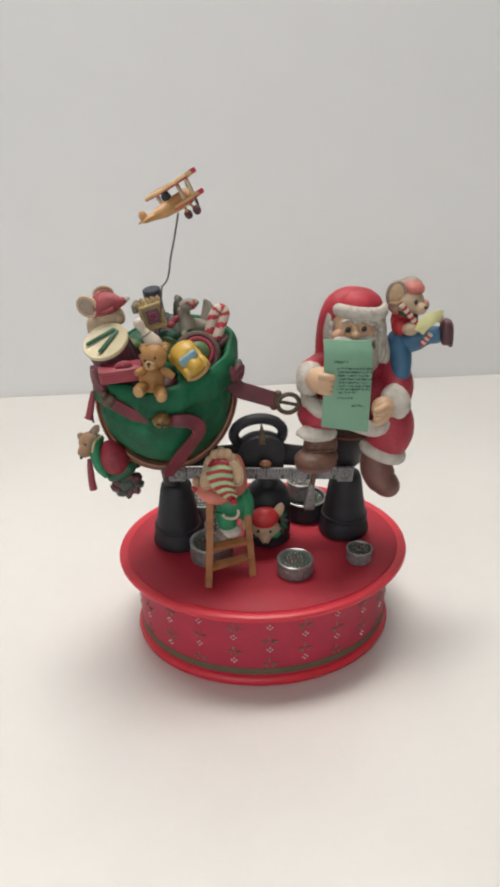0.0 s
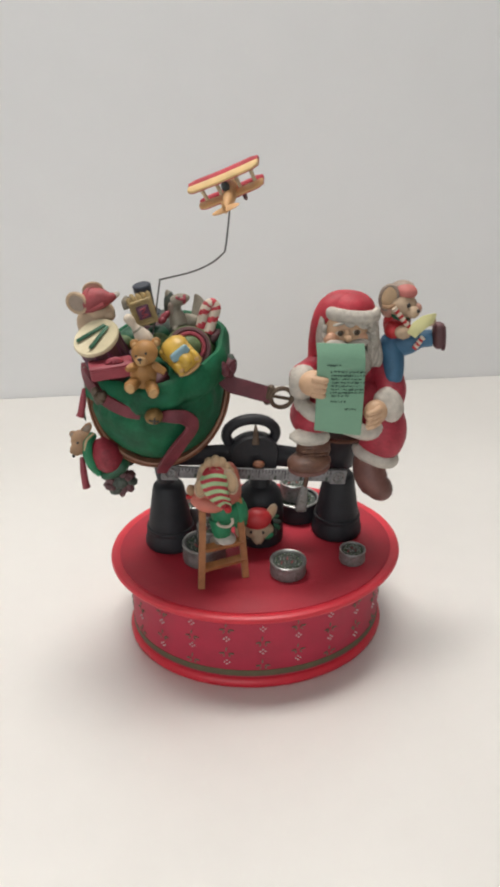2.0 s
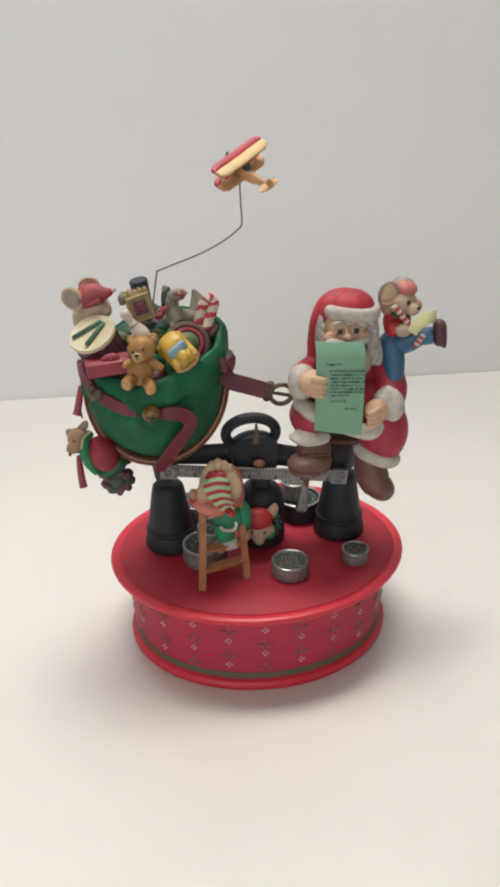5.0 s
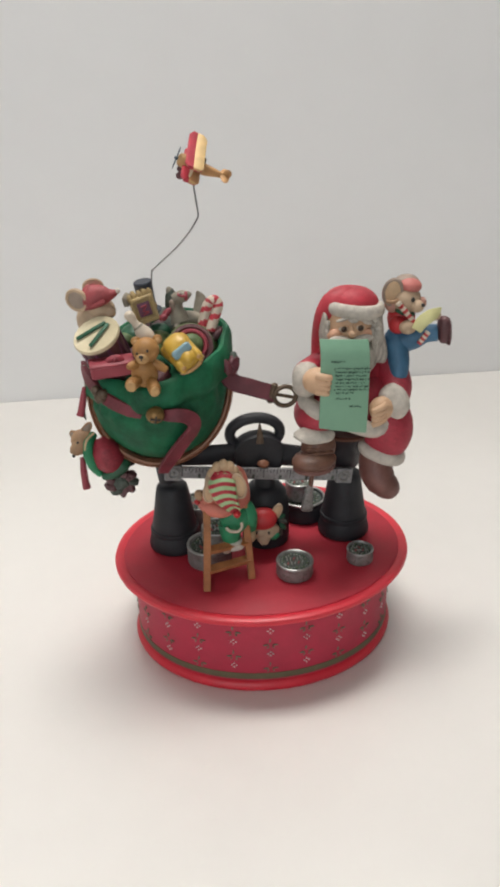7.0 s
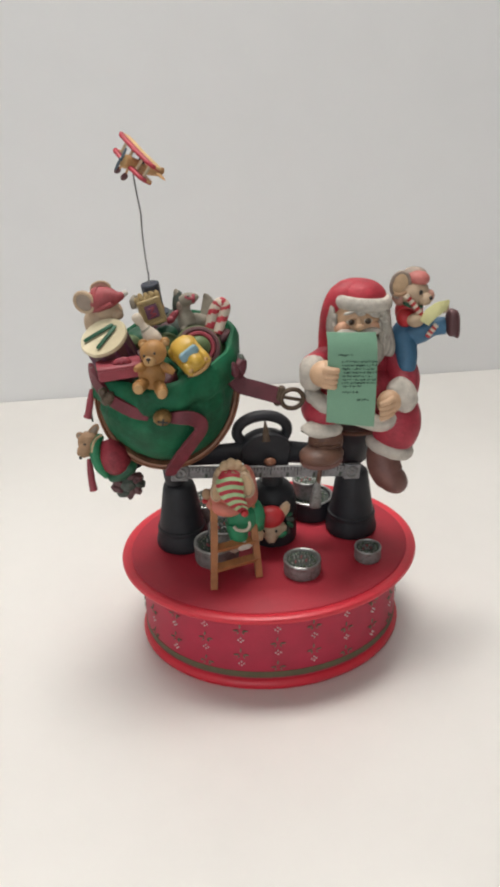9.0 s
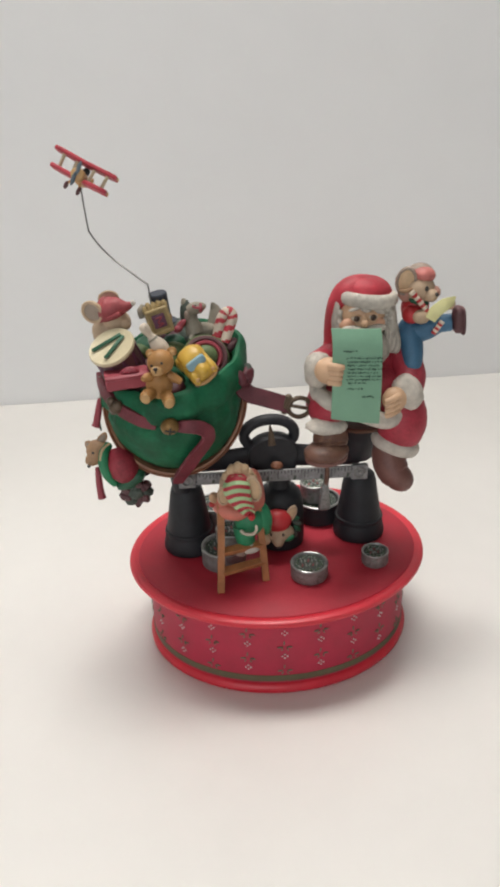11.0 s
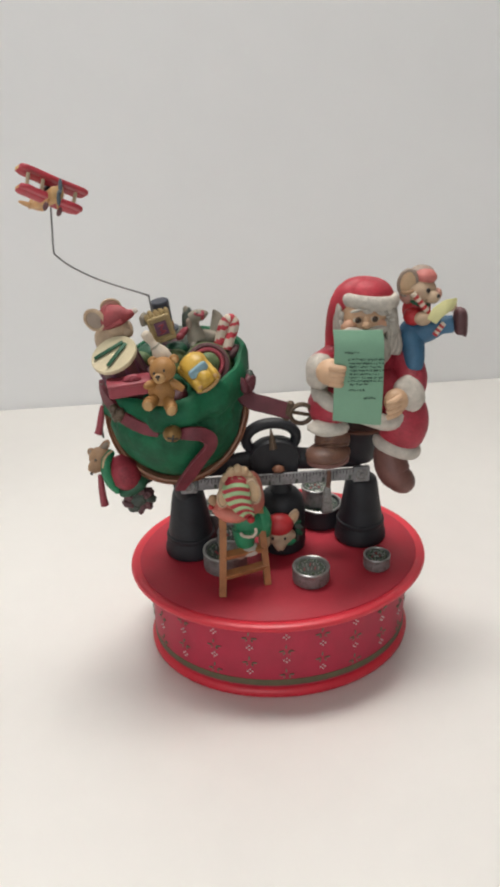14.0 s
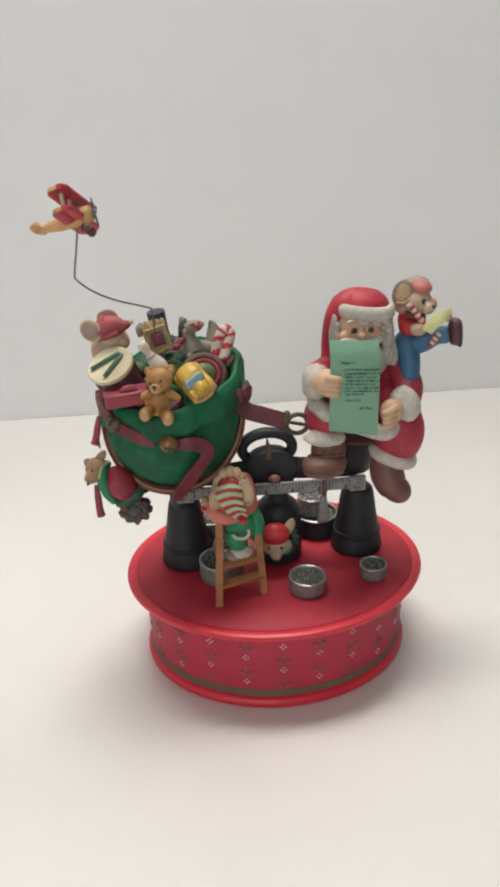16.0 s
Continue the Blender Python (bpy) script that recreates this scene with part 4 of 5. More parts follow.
def toy_drum():
    c, turn = (-0.0728, -0.0120, 0.1725), (25, -20, 0)
    shell = Shape().lathe(c, [(0.0098, -0.006), (0.0102, 0.001), (0.0104, 0.0165), (0.0104, 0.018)], M_PLUM, seg=40, turn=turn)
    dr = toy("toy_drum", shell, "plum toy drum with cream skin and green drumsticks", "toy drum")
    part("drum_skin", Shape().lathe(c, [(0.0104, 0.0176), (0.0112, 0.0180), (0.0114, 0.0192), (0.0110, 0.0200), (0.0100, 0.0198), (0.0096, 0.0195), (0.002, 0.0195)], M_CREAM, seg=44, turn=turn), dr, "cream drum skin")
    dq = Matrix.Translation(c) @ Euler([radians(x) for x in turn]).to_matrix().to_4x4()
    for k in range(10):
        u, w = 2 * math.pi * k / 10, 2 * math.pi * (k + 0.5) / 10
        x = 2 * math.pi * (k + 1) / 10
        lace = Shape().tube([dq @ Vector((0.0105 * math.cos(u), 0.0105 * math.sin(u), 0.0178)), dq @ Vector((0.0103 * math.cos(w), 0.0103 * math.sin(w), 0.0)), dq @ Vector((0.0105 * math.cos(x), 0.0105 * math.sin(x), 0.0178))], 0.0005, M_PURPLE, seg=6, smooth=3)
        part("lace", lace, dr)
    part("drumstick", Shape().box((-0.0016, 0.0030, 0.0204), (0.0156, 0.0021, 0.0014), M_DEEP_GREEN, turn=(0, 0, 12), at=dq, bevel=0.35), dr, "green drumstick")
    part("drumstick", Shape().box((0.0016, -0.0020, 0.0206), (0.0146, 0.0021, 0.0014), M_DEEP_GREEN, turn=(0, 0, 42), at=dq, bevel=0.35), dr, "green drumstick")


def mouse_doll():
    m = Shape()
    m.blob((-0.0800, 0.0005, 0.1900), (0.0085, 0.0085, 0.0095), M_FURRY_PALE, lump=0.05)
    m.blob((-0.0763, -0.0030, 0.1963), (0.0072, 0.0064, 0.0056), M_FURRY_PALE, turn=(0, 14, 0), lump=0.04)
    m.blob((-0.0721, -0.0070, 0.1953), (0.0030, 0.0030, 0.0026), M_FURRY_PALE)
    cup_ear(m, (-0.0867, -0.0060, 0.2020), 0.0056, 0.0056, M_FURRY_PALE, M_EAR, (10, -10, -28))
    cup_ear(m, (-0.0793, 0.0030, 0.2056), 0.0050, 0.0036, M_FURRY_PALE, M_EAR_PINK, (-10, 0, 6))
    m.tube([(-0.0831, -0.0020, 0.2029), (-0.0794, -0.0040, 0.2021), (-0.0750, -0.0060, 0.2035), (-0.0710, -0.0070, 0.2041), (-0.0680, -0.0070, 0.2052)], [0.0052, 0.0066, 0.0050, 0.0026, 0.0010], M_DUSTY, seg=18)
    m.tube([(-0.0841, -0.0060, 0.1977), (-0.0790, -0.0100, 0.1997), (-0.0740, -0.0110, 0.2021)], 0.0012, M_DUSTY, seg=8)
    m.blob((-0.0677, -0.0070, 0.2055), (0.0014, 0.0014, 0.0014), M_FUR)
    toy("mouse_doll", m, "mouse doll in red pointed cap with round ears", "doll")


def top_hat():
    c, turn = (-0.0533, 0.0100, 0.1900), (4, -9, 0)
    ob = toy("top_hat", Shape().lathe(c, [(0.0040, 0.0), (0.0041, 0.001), (0.0046, 0.0142), (0.0046, 0.0152), (0.0042, 0.0156), (0.002, 0.0156)], M_NAVY, seg=28, turn=turn), "blue-black toy top hat with a tan band", "top hat")
    part("brim", Shape().lathe(c, [(0.0040, -0.0006), (0.0064, -0.0004), (0.0066, 0.0003), (0.0042, 0.0008)], M_NAVY, seg=28, turn=turn), ob)
    part("band", Shape().lathe(c, [(0.0042, 0.0012), (0.0044, 0.0014), (0.0045, 0.0034), (0.0043, 0.0036)], M_TAN, seg=28, turn=turn), ob, "tan hat band")


def toy_fort():
    fq = Matrix.Translation((-0.0560, 0.0010, 0.1940)) @ pose(0, 0, 0, -8, -14, 8) @ Matrix.Scale(0.88, 4)
    fort = Shape().box((0, 0, 0), (0.0132, 0.0085, 0.0155), M_GILT, bevel=0.14, at=fq)
    ob = toy("toy_fort", fort, "gilded toy block with scalloped top", "toy block")
    for k, x in enumerate((-0.0058, -0.0030, 0.0002, 0.0030, 0.0058)):
        for y in (-0.0034, 0.0034):
            part("merlon", Shape().blob((x, y, 0.0078 + 0.0006 * (k % 2)), (0.0014, 0.0010, 0.0022), M_GILT, at=fq, seg=10, e1=0.7), ob)
    rails = Shape()
    for x, z, w, h in ((0, 0.0063, 0.0128, 0.0022), (0, -0.0063, 0.0128, 0.0022), (-0.0056, 0, 0.0020, 0.0126), (0.0056, 0, 0.0020, 0.0126)):
        rails.box((x, -0.0046, z), (w, 0.0018, h), M_GILT, bevel=0.25, at=fq)
    part("frame", rails, ob)
    panel = part("panel", Shape().box((0, -0.0048, 0.0002), (0.0070, 0.0016, 0.0076), M_PURPLE, bevel=0.2, at=fq), ob, "purple inset panel")
    part("ornament", Shape().tube([fq @ Vector((x, -0.0058, z)) for x, z in ((-0.0018, 0.0020), (0.0016, 0.0022), (-0.0010, -0.0004), (0.0018, -0.0016), (-0.0016, -0.0024))], 0.0004, M_GIFT, seg=6), panel)
    toy("scroll", Shape().tube([(-0.0629, 0.0020, 0.2016), (-0.0642, 0.0010, 0.1991), (-0.0640, 0.0000, 0.1955)], [0.0010, 0.0020, 0.0012], M_GREY), "small grey toy scroll beside the gilded block", "toy scroll")


def toy_horse():
    h = Shape()
    h.tube([(-0.0404, 0.0060, 0.1962), (-0.0373, 0.0050, 0.1977), (-0.0343, 0.0040, 0.1981), (-0.0332, 0.0035, 0.1976)], [0.0034, 0.0032, 0.0026, 0.0016], M_GREY, seg=16)
    h.tube([(-0.0395, 0.0060, 0.1967), (-0.0398, 0.0060, 0.1921), (-0.0390, 0.0050, 0.1883), (-0.0381, 0.0040, 0.1850)], [0.0030, 0.0032, 0.0044, 0.0050], M_GREY, seg=16)
    h.blob((-0.0334, 0.0060, 0.1858), (0.0066, 0.0040, 0.0040), M_GREY, lump=0.1)
    h.blob((-0.0426, 0.0070, 0.1960), (0.0026, 0.0026, 0.0058), M_TARNISH, turn=(0, 8, 0), lump=0.12)
    h.blob((-0.0426, 0.0070, 0.1994), (0.0018, 0.0016, 0.0032), M_GREY, turn=(0, -14, 0))
    for c in ((-0.0419, 0.0040, 0.1951), (-0.0418, 0.0040, 0.1934), (-0.0416, 0.0040, 0.1917), (-0.0414, 0.0040, 0.1899), (-0.0413, 0.0040, 0.1882)):
        h.blob(c, (0.0016, 0.0018, 0.0020), M_EAR, lump=0.2)
    h.tube([(-0.0350, 0.0030, 0.2004), (-0.0350, 0.0015, 0.1988), (-0.0353, 0.0020, 0.1967)], 0.0008, M_GIFT, seg=8)
    h.tube([(-0.0390, 0.0025, 0.1996), (-0.0372, 0.0012, 0.1990), (-0.0350, 0.0012, 0.1989)], 0.0007, M_GIFT, seg=8)
    h.blob((-0.0377, 0.0016, 0.1998), (0.0006, 0.0006, 0.0006), M_EYE, seg=10)
    h.tube([(-0.0394, 0.0010, 0.1849), (-0.0413, -0.0010, 0.1834)], [0.0018, 0.0014], M_GREY)
    ob = toy("toy_horse", h, "small grey toy horse with red bridle", "toy horse")
    toy("ribbon_bow", Shape().blob((-0.0452, 0.0010, 0.1908), (0.0036, 0.0020, 0.0018), M_GIFT, turn=(0, -48, 0), lump=0.12).blob((-0.0467, 0.0000, 0.1892), (0.0026, 0.0018, 0.0018), M_GIFT, turn=(0, -20, 0), lump=0.12), "small crimson bow among the toys", "bow")
    toy("party_hat", Shape().tube([(-0.0286, 0.0160, 0.1969), (-0.0270, 0.0160, 0.1930), (-0.0264, 0.0140, 0.1858)], [0.0004, 0.0030, 0.0056], M_GREY, seg=14, flat=0.6), "grey pointed toy hat", "party hat")


def candy_cane():
    line = [(-0.0286, -0.0010, 0.1807), (-0.0267, 0.0010, 0.1870), (-0.0250, 0.0020, 0.1923), (-0.0234, 0.0025, 0.1947), (-0.0214, 0.0025, 0.1957), (-0.0198, 0.0020, 0.1943), (-0.0200, 0.0010, 0.1917), (-0.0220, 0.0000, 0.1870), (-0.0242, -0.0020, 0.1813)]
    toy("candy_cane", striped(line, 0.0027, M_CREAM_WHITE, M_HAT_RED, 6.5), "thick red and white striped candy cane", "candy cane")


def spinning_top():
    c, turn = (-0.0347, -0.0125, 0.1778), (56, 10, 0)
    ob = toy("spinning_top", Shape().lathe(c, [(0.0055, -0.0060), (0.0103, -0.0034), (0.0116, -0.0010), (0.0116, 0.0004), (0.0110, 0.0012), (0.0096, 0.0014)], M_LEAF, seg=44, turn=turn), "ringed brown, pink and green spinning top", "spinning top")
    part("ring", Shape().lathe(c, [(0.0109, 0.0006), (0.0109, 0.0016), (0.0101, 0.0030), (0.0090, 0.0032), (0.0083, 0.0022), (0.0074, 0.0018)], M_PLUM, seg=44, turn=turn), ob, "brown ring")
    part("ring", Shape().lathe(c, [(0.0083, 0.0014), (0.0081, 0.0030), (0.0072, 0.0042), (0.0063, 0.0042), (0.0057, 0.0030), (0.0046, 0.0026)], M_GIFT, seg=44, turn=turn), ob, "pink-red ring")
    part("cap", Shape().lathe(c, [(0.0057, 0.0024), (0.0055, 0.0040), (0.0042, 0.0056), (0.0022, 0.0062), (0.0006, 0.0062)], M_LEAF, seg=36, turn=turn), ob, "green domed centre")


def paper_cracker():
    toy("paper_cracker", Shape().tube([(-0.0877, -0.0095, 0.1590), (-0.0888, -0.0100, 0.1532), (-0.0904, -0.0105, 0.1466), (-0.0911, -0.0108, 0.1446)], [0.0010, 0.0017, 0.0018, 0.0022], M_GIFT).tube([(-0.0893, -0.0100, 0.1463), (-0.0887, -0.0100, 0.1419)], [0.0008, 0.0004], M_TARNISH, seg=8), "crimson paper cracker hanging on a cord", "cracker")


def hanging_mouse():
    """Mouse doll dangling head down beside the pan."""
    s = Shape()
    s.blob((-0.0911, -0.0070, 0.1287), (0.0068, 0.0058, 0.0062), M_FURRY, turn=(0, 35, 0), lump=0.06)
    s.tube([(-0.0928, -0.0100, 0.1277), (-0.0951, -0.0125, 0.1263), (-0.0961, -0.0135, 0.1247)], [0.0044, 0.0034, 0.0018], M_FURRY, seg=14)
    s.blob((-0.0963, -0.0145, 0.1246), (0.0009, 0.0009, 0.0009), M_EYE, seg=10)
    s.blob((-0.0938, -0.0125, 0.1307), (0.0007, 0.0007, 0.0008), M_EYE, seg=10)
    cup_ear(s, (-0.0893, -0.0065, 0.1353), 0.0020, 0.0042, M_FURRY, M_EAR, (0, 38, 0))
    cup_ear(s, (-0.0960, -0.0065, 0.1327), 0.0018, 0.0022, M_FURRY, M_EAR, (0, -20, -30))
    # green vest that crosses the red back
    s.tube([(-0.0859, -0.0070, 0.1321), (-0.0885, -0.0115, 0.1300), (-0.0891, -0.0130, 0.1244), (-0.0873, -0.0125, 0.1175), (-0.0843, -0.0110, 0.1112)], [0.0020, 0.0026, 0.0028, 0.0028, 0.0018], M_GREEN, seg=14)
    s.tube([(-0.0855, -0.0085, 0.1334), (-0.0891, -0.0130, 0.1321), (-0.0904, -0.0145, 0.1272)], 0.0007, M_CREAM_TAN, seg=8)
    s.tube([(-0.0831, -0.0060, 0.1288), (-0.0813, -0.0090, 0.1239), (-0.0789, -0.0100, 0.1187), (-0.0772, -0.0090, 0.1127)], [0.0044, 0.0078, 0.0080, 0.0046], M_COAT_RED, seg=20)
    s.tube([(-0.0832, -0.0120, 0.1103), (-0.0778, -0.0130, 0.1123), (-0.0723, -0.0120, 0.1158), (-0.0704, -0.0100, 0.1179)], [0.0018, 0.0032, 0.0036, 0.0018], M_DEEP_GREEN, seg=14)
    # ruffled dark flower at the hem
    for i in range(9):
        u = i * 0.70
        c = Vector((-0.0741, -0.0110, 0.1055)) + Vector((0.0052 * math.cos(u), 0, 0.0046 * math.sin(u)))
        s.blob(c, (0.0040, 0.0036, 0.0024), M_PLUM if i % 3 else M_TARNISH, turn=(0, -math.degrees(u) + 25, 30), lump=0.35)
    s.blob((-0.0740, -0.0125, 0.1063), (0.0044, 0.0034, 0.0040), M_TARNISH, lump=0.2)
    s.tube([(-0.0926, -0.0110, 0.1218), (-0.0924, -0.0125, 0.1154), (-0.0922, -0.0130, 0.1091), (-0.0918, -0.0130, 0.1050)], [0.0011, 0.0018, 0.0019, 0.0022], M_GIFT, seg=12)
    s.tube([(-0.0680, -0.0020, 0.1175), (-0.0671, -0.0040, 0.1145), (-0.0695, -0.0060, 0.1137), (-0.0740, -0.0060, 0.1161)], 0.0018, M_BLACK, seg=10)
    return solid("mouse_doll", s, SACK, "brown mouse doll in red and green hanging beside the pan", "doll")


# ---- santa on the other pan ----
SANTA = (0.0465, 0.0, 0.1100)


def santa_figurine():
    s = Shape()
    F, B = M_FUR, M_BEARD
    # torso and belly
    s.blob((0.0470, 0.0045, 0.1490), (0.0200, 0.0180, 0.0255), M_COAT_RED, lump=0.03)
    s.blob((0.0465, -0.0040, 0.1390), (0.0222, 0.0195, 0.0160), M_COAT_RED, lump=0.03)
    # head, hat and hat tail
    body, s = s, Shape()
    s.blob((0.0452, -0.0030, 0.1765), (0.0136, 0.0132, 0.0160), M_SKIN)
    # cap: a low crown folded to one side, its tail lying down behind the shoulder
    s.blob((0.0474, 0.0010, 0.1872), (0.0140, 0.0136, 0.0096), M_HAT_RED, turn=(-4, 5, 0), e1=0.85, lump=0.02)
    s.tube([(0.0505, 0.0000, 0.1900), (0.0438, -0.0010, 0.1905), (0.0379, -0.0020, 0.1882), (0.0342, -0.0010, 0.1823), (0.0324, 0.0020, 0.1719), (0.0319, 0.0030, 0.1634), (0.0315, 0.0020, 0.1566)], [0.0054, 0.0072, 0.0074, 0.0060, 0.0048, 0.0043, 0.0046], M_HAT_RED, seg=20)
    # knitted fur band
    band = around((0.0480, -0.0012, 0.1868), 0.0132, 0.0136, 24, tilt=(-0.0014, -0.0008))
    s.tube(band, 0.0026, F, seg=14, loop=True, side=(0, 0, 1), flat=1.35, smooth=3)
    for k, (x, y, z) in enumerate(around((0.0480, -0.0012, 0.1868), 0.0141, 0.0145, 52, tilt=(-0.0014, -0.0008))):
        s.blob((x, y, z + (0.0005 if k % 2 else -0.0003)), (0.0012, 0.0014, 0.0031), F, seg=10)
    # hair, brows, beard, moustache
    s.blob((0.0322, -0.0040, 0.1765), (0.0022, 0.0066, 0.0108), B, lump=0.12)
    s.blob((0.0578, -0.0060, 0.1745), (0.0046, 0.0080, 0.0150), B, lump=0.12)
    s.blob((0.0566, -0.0060, 0.1660), (0.0046, 0.0076, 0.0074), B, lump=0.14)
    s.blob((0.0445, -0.0120, 0.1640), (0.0128, 0.0085, 0.0116), B, lump=0.12)
    for p, t in (((0.0398, -0.0146, 0.1847), -12), ((0.0503, -0.0146, 0.1840), 14)):
        s.blob((p[0] - 0.0006, p[1], p[2]), (0.0032, 0.0010, 0.0008), F, turn=(0, t, 0), lump=0.12)
    s.blob((0.0392, -0.0160, 0.1742), (0.0064, 0.0028, 0.0025), F, turn=(0, 12, 0), lump=0.1)
    s.blob((0.0482, -0.0160, 0.1742), (0.0064, 0.0028, 0.0025), F, turn=(0, -12, 0), lump=0.1)
    s.blob((0.0435, -0.0170, 0.1780), (0.0022, 0.0025, 0.0021), M_SKIN)
    s.tube([(0.0434, -0.0150, 0.1815), (0.0435, -0.0162, 0.1795)], [0.0012, 0.0018], M_SKIN, seg=10)
    s.blob((0.0362, -0.0128, 0.1764), (0.0044, 0.0030, 0.0034), M_BLUSH)
    s.blob((0.0508, -0.0128, 0.1764), (0.0044, 0.0030, 0.0034), M_BLUSH)
    for x in (0.0396, 0.0480):
        s.blob((x, -0.0150, 0.1803), (0.0024, 0.0010, 0.0016), M_CREAM_WHITE, seg=14)
        s.blob((x + 0.0002, -0.0157, 0.1802), (0.0016, 0.0007, 0.0016), M_IRIS, seg=14)
        s.blob((x + 0.0002, -0.0162, 0.1802), (0.0007, 0.0004, 0.0007), M_EYE, seg=10)
        s.tube([(x - 0.0024, -0.0148, 0.1812), (x, -0.0156, 0.1822), (x + 0.0024, -0.0148, 0.1812)], 0.0005, M_SKIN, seg=8)
    # forelock and curls beside the face
    s.tube([(0.0425, -0.0140, 0.1850), (0.0440, -0.0152, 0.1842), (0.0460, -0.0150, 0.1840), (0.0474, -0.0142, 0.1846)], [0.0009, 0.0013, 0.0011, 0.0005], F, seg=10)
    for k in range(5):
        z = 0.1835 - 0.0030 * k
        s.tube([(0.0330, -0.0112, z), (0.0324, -0.0120, z - 0.0022), (0.0332, -0.0122, z - 0.0044)], [0.0011, 0.0013, 0.0006], F if k % 2 else B, seg=8)
        s.tube([(0.0560, -0.0112, z), (0.0578, -0.0122, z - 0.0024), (0.0562, -0.0126, z - 0.0048)], [0.0018, 0.0020, 0.0008], F if k % 2 else B, seg=8)
    for k in range(4):
        x = 0.0495 + 0.0024 * k
        s.tube([(x - 0.001, -0.0130 + 0.0004 * k, 0.1858), (x + 0.0012, -0.0150 + 0.0010 * k, 0.1832), (x + 0.0042, -0.0142 + 0.0016 * k, 0.1816 - 0.0008 * k)], [0.0014, 0.0013, 0.0005], B if k % 2 else F, seg=8)
    for k in range(7):
        x = 0.0545 + 0.0013 * k
        s.tube([(x, -0.0130 + 0.0012 * k, 0.1790 - 0.001 * k), (x + 0.0012, -0.0140 + 0.0010 * k, 0.1700 - 0.001 * k), (x + 0.0002, -0.0138 + 0.0008 * k, 0.1645 - 0.0008 * k), (x - 0.0018, -0.0136 + 0.0008 * k, 0.1596)], [0.0010, 0.0014, 0.0013, 0.0004], F if k % 2 else B, seg=8)
    base = len(body.v)
    body.v += [(x + 0.0006, y, z) for x, y, z in s.v]
    body.f += [tuple(k + base for k in face) for face in s.f]
    body.m += [body.slot(s.mats[k]) for k in s.m]
    s = body
    # arms, cuffs and mittened fists
    s.tube([(0.0360, 0.0020, 0.1600), (0.0285, -0.0015, 0.1558), (0.0232, -0.0090, 0.1555), (0.0214, -0.0190, 0.1575)], [0.0058, 0.0064, 0.0070, 0.0068], M_COAT_RED, seg=18)
    s.blob((0.0206, -0.0210, 0.1578), (0.0074, 0.0066, 0.0094), F, turn=(0, 0, 30), lump=0.1)
    s.blob((0.0240, -0.0300, 0.1602), (0.0072, 0.0062, 0.0066), M_SKIN)
    for k in range(4):
        s.tube([(0.0228, -0.0340, 0.1642 - 0.0026 * k), (0.0268, -0.0364, 0.1640 - 0.0026 * k), (0.0296 - 0.0006 * k, -0.0361, 0.1636 - 0.0026 * k)], [0.0020, 0.0018, 0.0014], M_SKIN, seg=10)
    s.tube([(0.0600, 0.0030, 0.1620), (0.0680, -0.0005, 0.1550), (0.0702, -0.0090, 0.1465), (0.0670, -0.0180, 0.1415)], [0.0072, 0.0086, 0.0086, 0.0076], M_COAT_RED, seg=18)
    s.blob((0.0662, -0.0205, 0.1412), (0.0082, 0.0072, 0.0098), F, turn=(0, -14, -30), lump=0.1)
    s.blob((0.0582, -0.0254, 0.1404), (0.0062, 0.0052, 0.0066), M_SKIN)
    for k in range(4):
        s.tube([(0.0592, -0.0292, 0.1442 - 0.0026 * k), (0.0555, -0.0312, 0.1432 - 0.0026 * k), (0.0522, -0.0308, 0.1420 - 0.0026 * k)], [0.0017, 0.0016, 0.0013], M_SKIN, seg=10)
    # fur hem of the coat
    s.tube([(0.0222, -0.0120, 0.1470), (0.0215, -0.0200, 0.1440), (0.0290, -0.0255, 0.1405), (0.0450, -0.0270, 0.1330), (0.0560, -0.0250, 0.1290), (0.0645, -0.0200, 0.1335), (0.0690, -0.0100, 0.1410)], 0.0043, F, seg=14)
    s.tube([(0.0235, -0.0080, 0.1462), (0.0215, -0.0210, 0.1448), (0.0250, -0.0290, 0.1430), (0.0310, -0.0295, 0.1405)], [0.0030, 0.0038, 0.0040, 0.0030], F, seg=14)
    # legs and boots
    s.blob((0.0260, -0.0170, 0.1365), (0.0105, 0.0160, 0.0095), M_COAT_RED, lump=0.03)
    s.blob((0.0232, -0.0300, 0.1312), (0.0106, 0.0082, 0.0036), F, turn=(0, 3, 0), lump=0.1)
    s.blob((0.0250, -0.0305, 0.1245), (0.0088, 0.0072, 0.0078), M_BOOT, e1=0.85, lump=0.04)
    s.blob((0.0220, -0.0350, 0.1198), (0.0116, 0.0098, 0.0050), M_BOOT, turn=(0, 0, 22), lump=0.04)
    s.blob((0.0220, -0.0350, 0.1168), (0.0112, 0.0096, 0.0020), M_BOOT_DARK, turn=(0, 0, 22), e1=0.6)
    s.tube([(0.0560, -0.0060, 0.1330), (0.0640, -0.0130, 0.1290), (0.0650, -0.0160, 0.1220), (0.0634, -0.0160, 0.1150)], [0.0120, 0.0140, 0.0132, 0.0108], M_COAT_RED, seg=24)
    s.tube(around((0.0626, -0.0160, 0.1116), 0.0092, 0.0086, 16, tilt=(-0.0030, 0.0)), 0.0035, F, seg=12, loop=True, side=(0, 0, 1), flat=1.15)
    s.tube([(0.0616, -0.0155, 0.1125), (0.0590, -0.0175, 0.1070), (0.0590, -0.0205, 0.1018), (0.0612, -0.0235, 0.0972), (0.0640, -0.0256, 0.0946)], [0.0084, 0.0088, 0.0088, 0.0082, 0.0054], M_BOOT_DARK, seg=24)
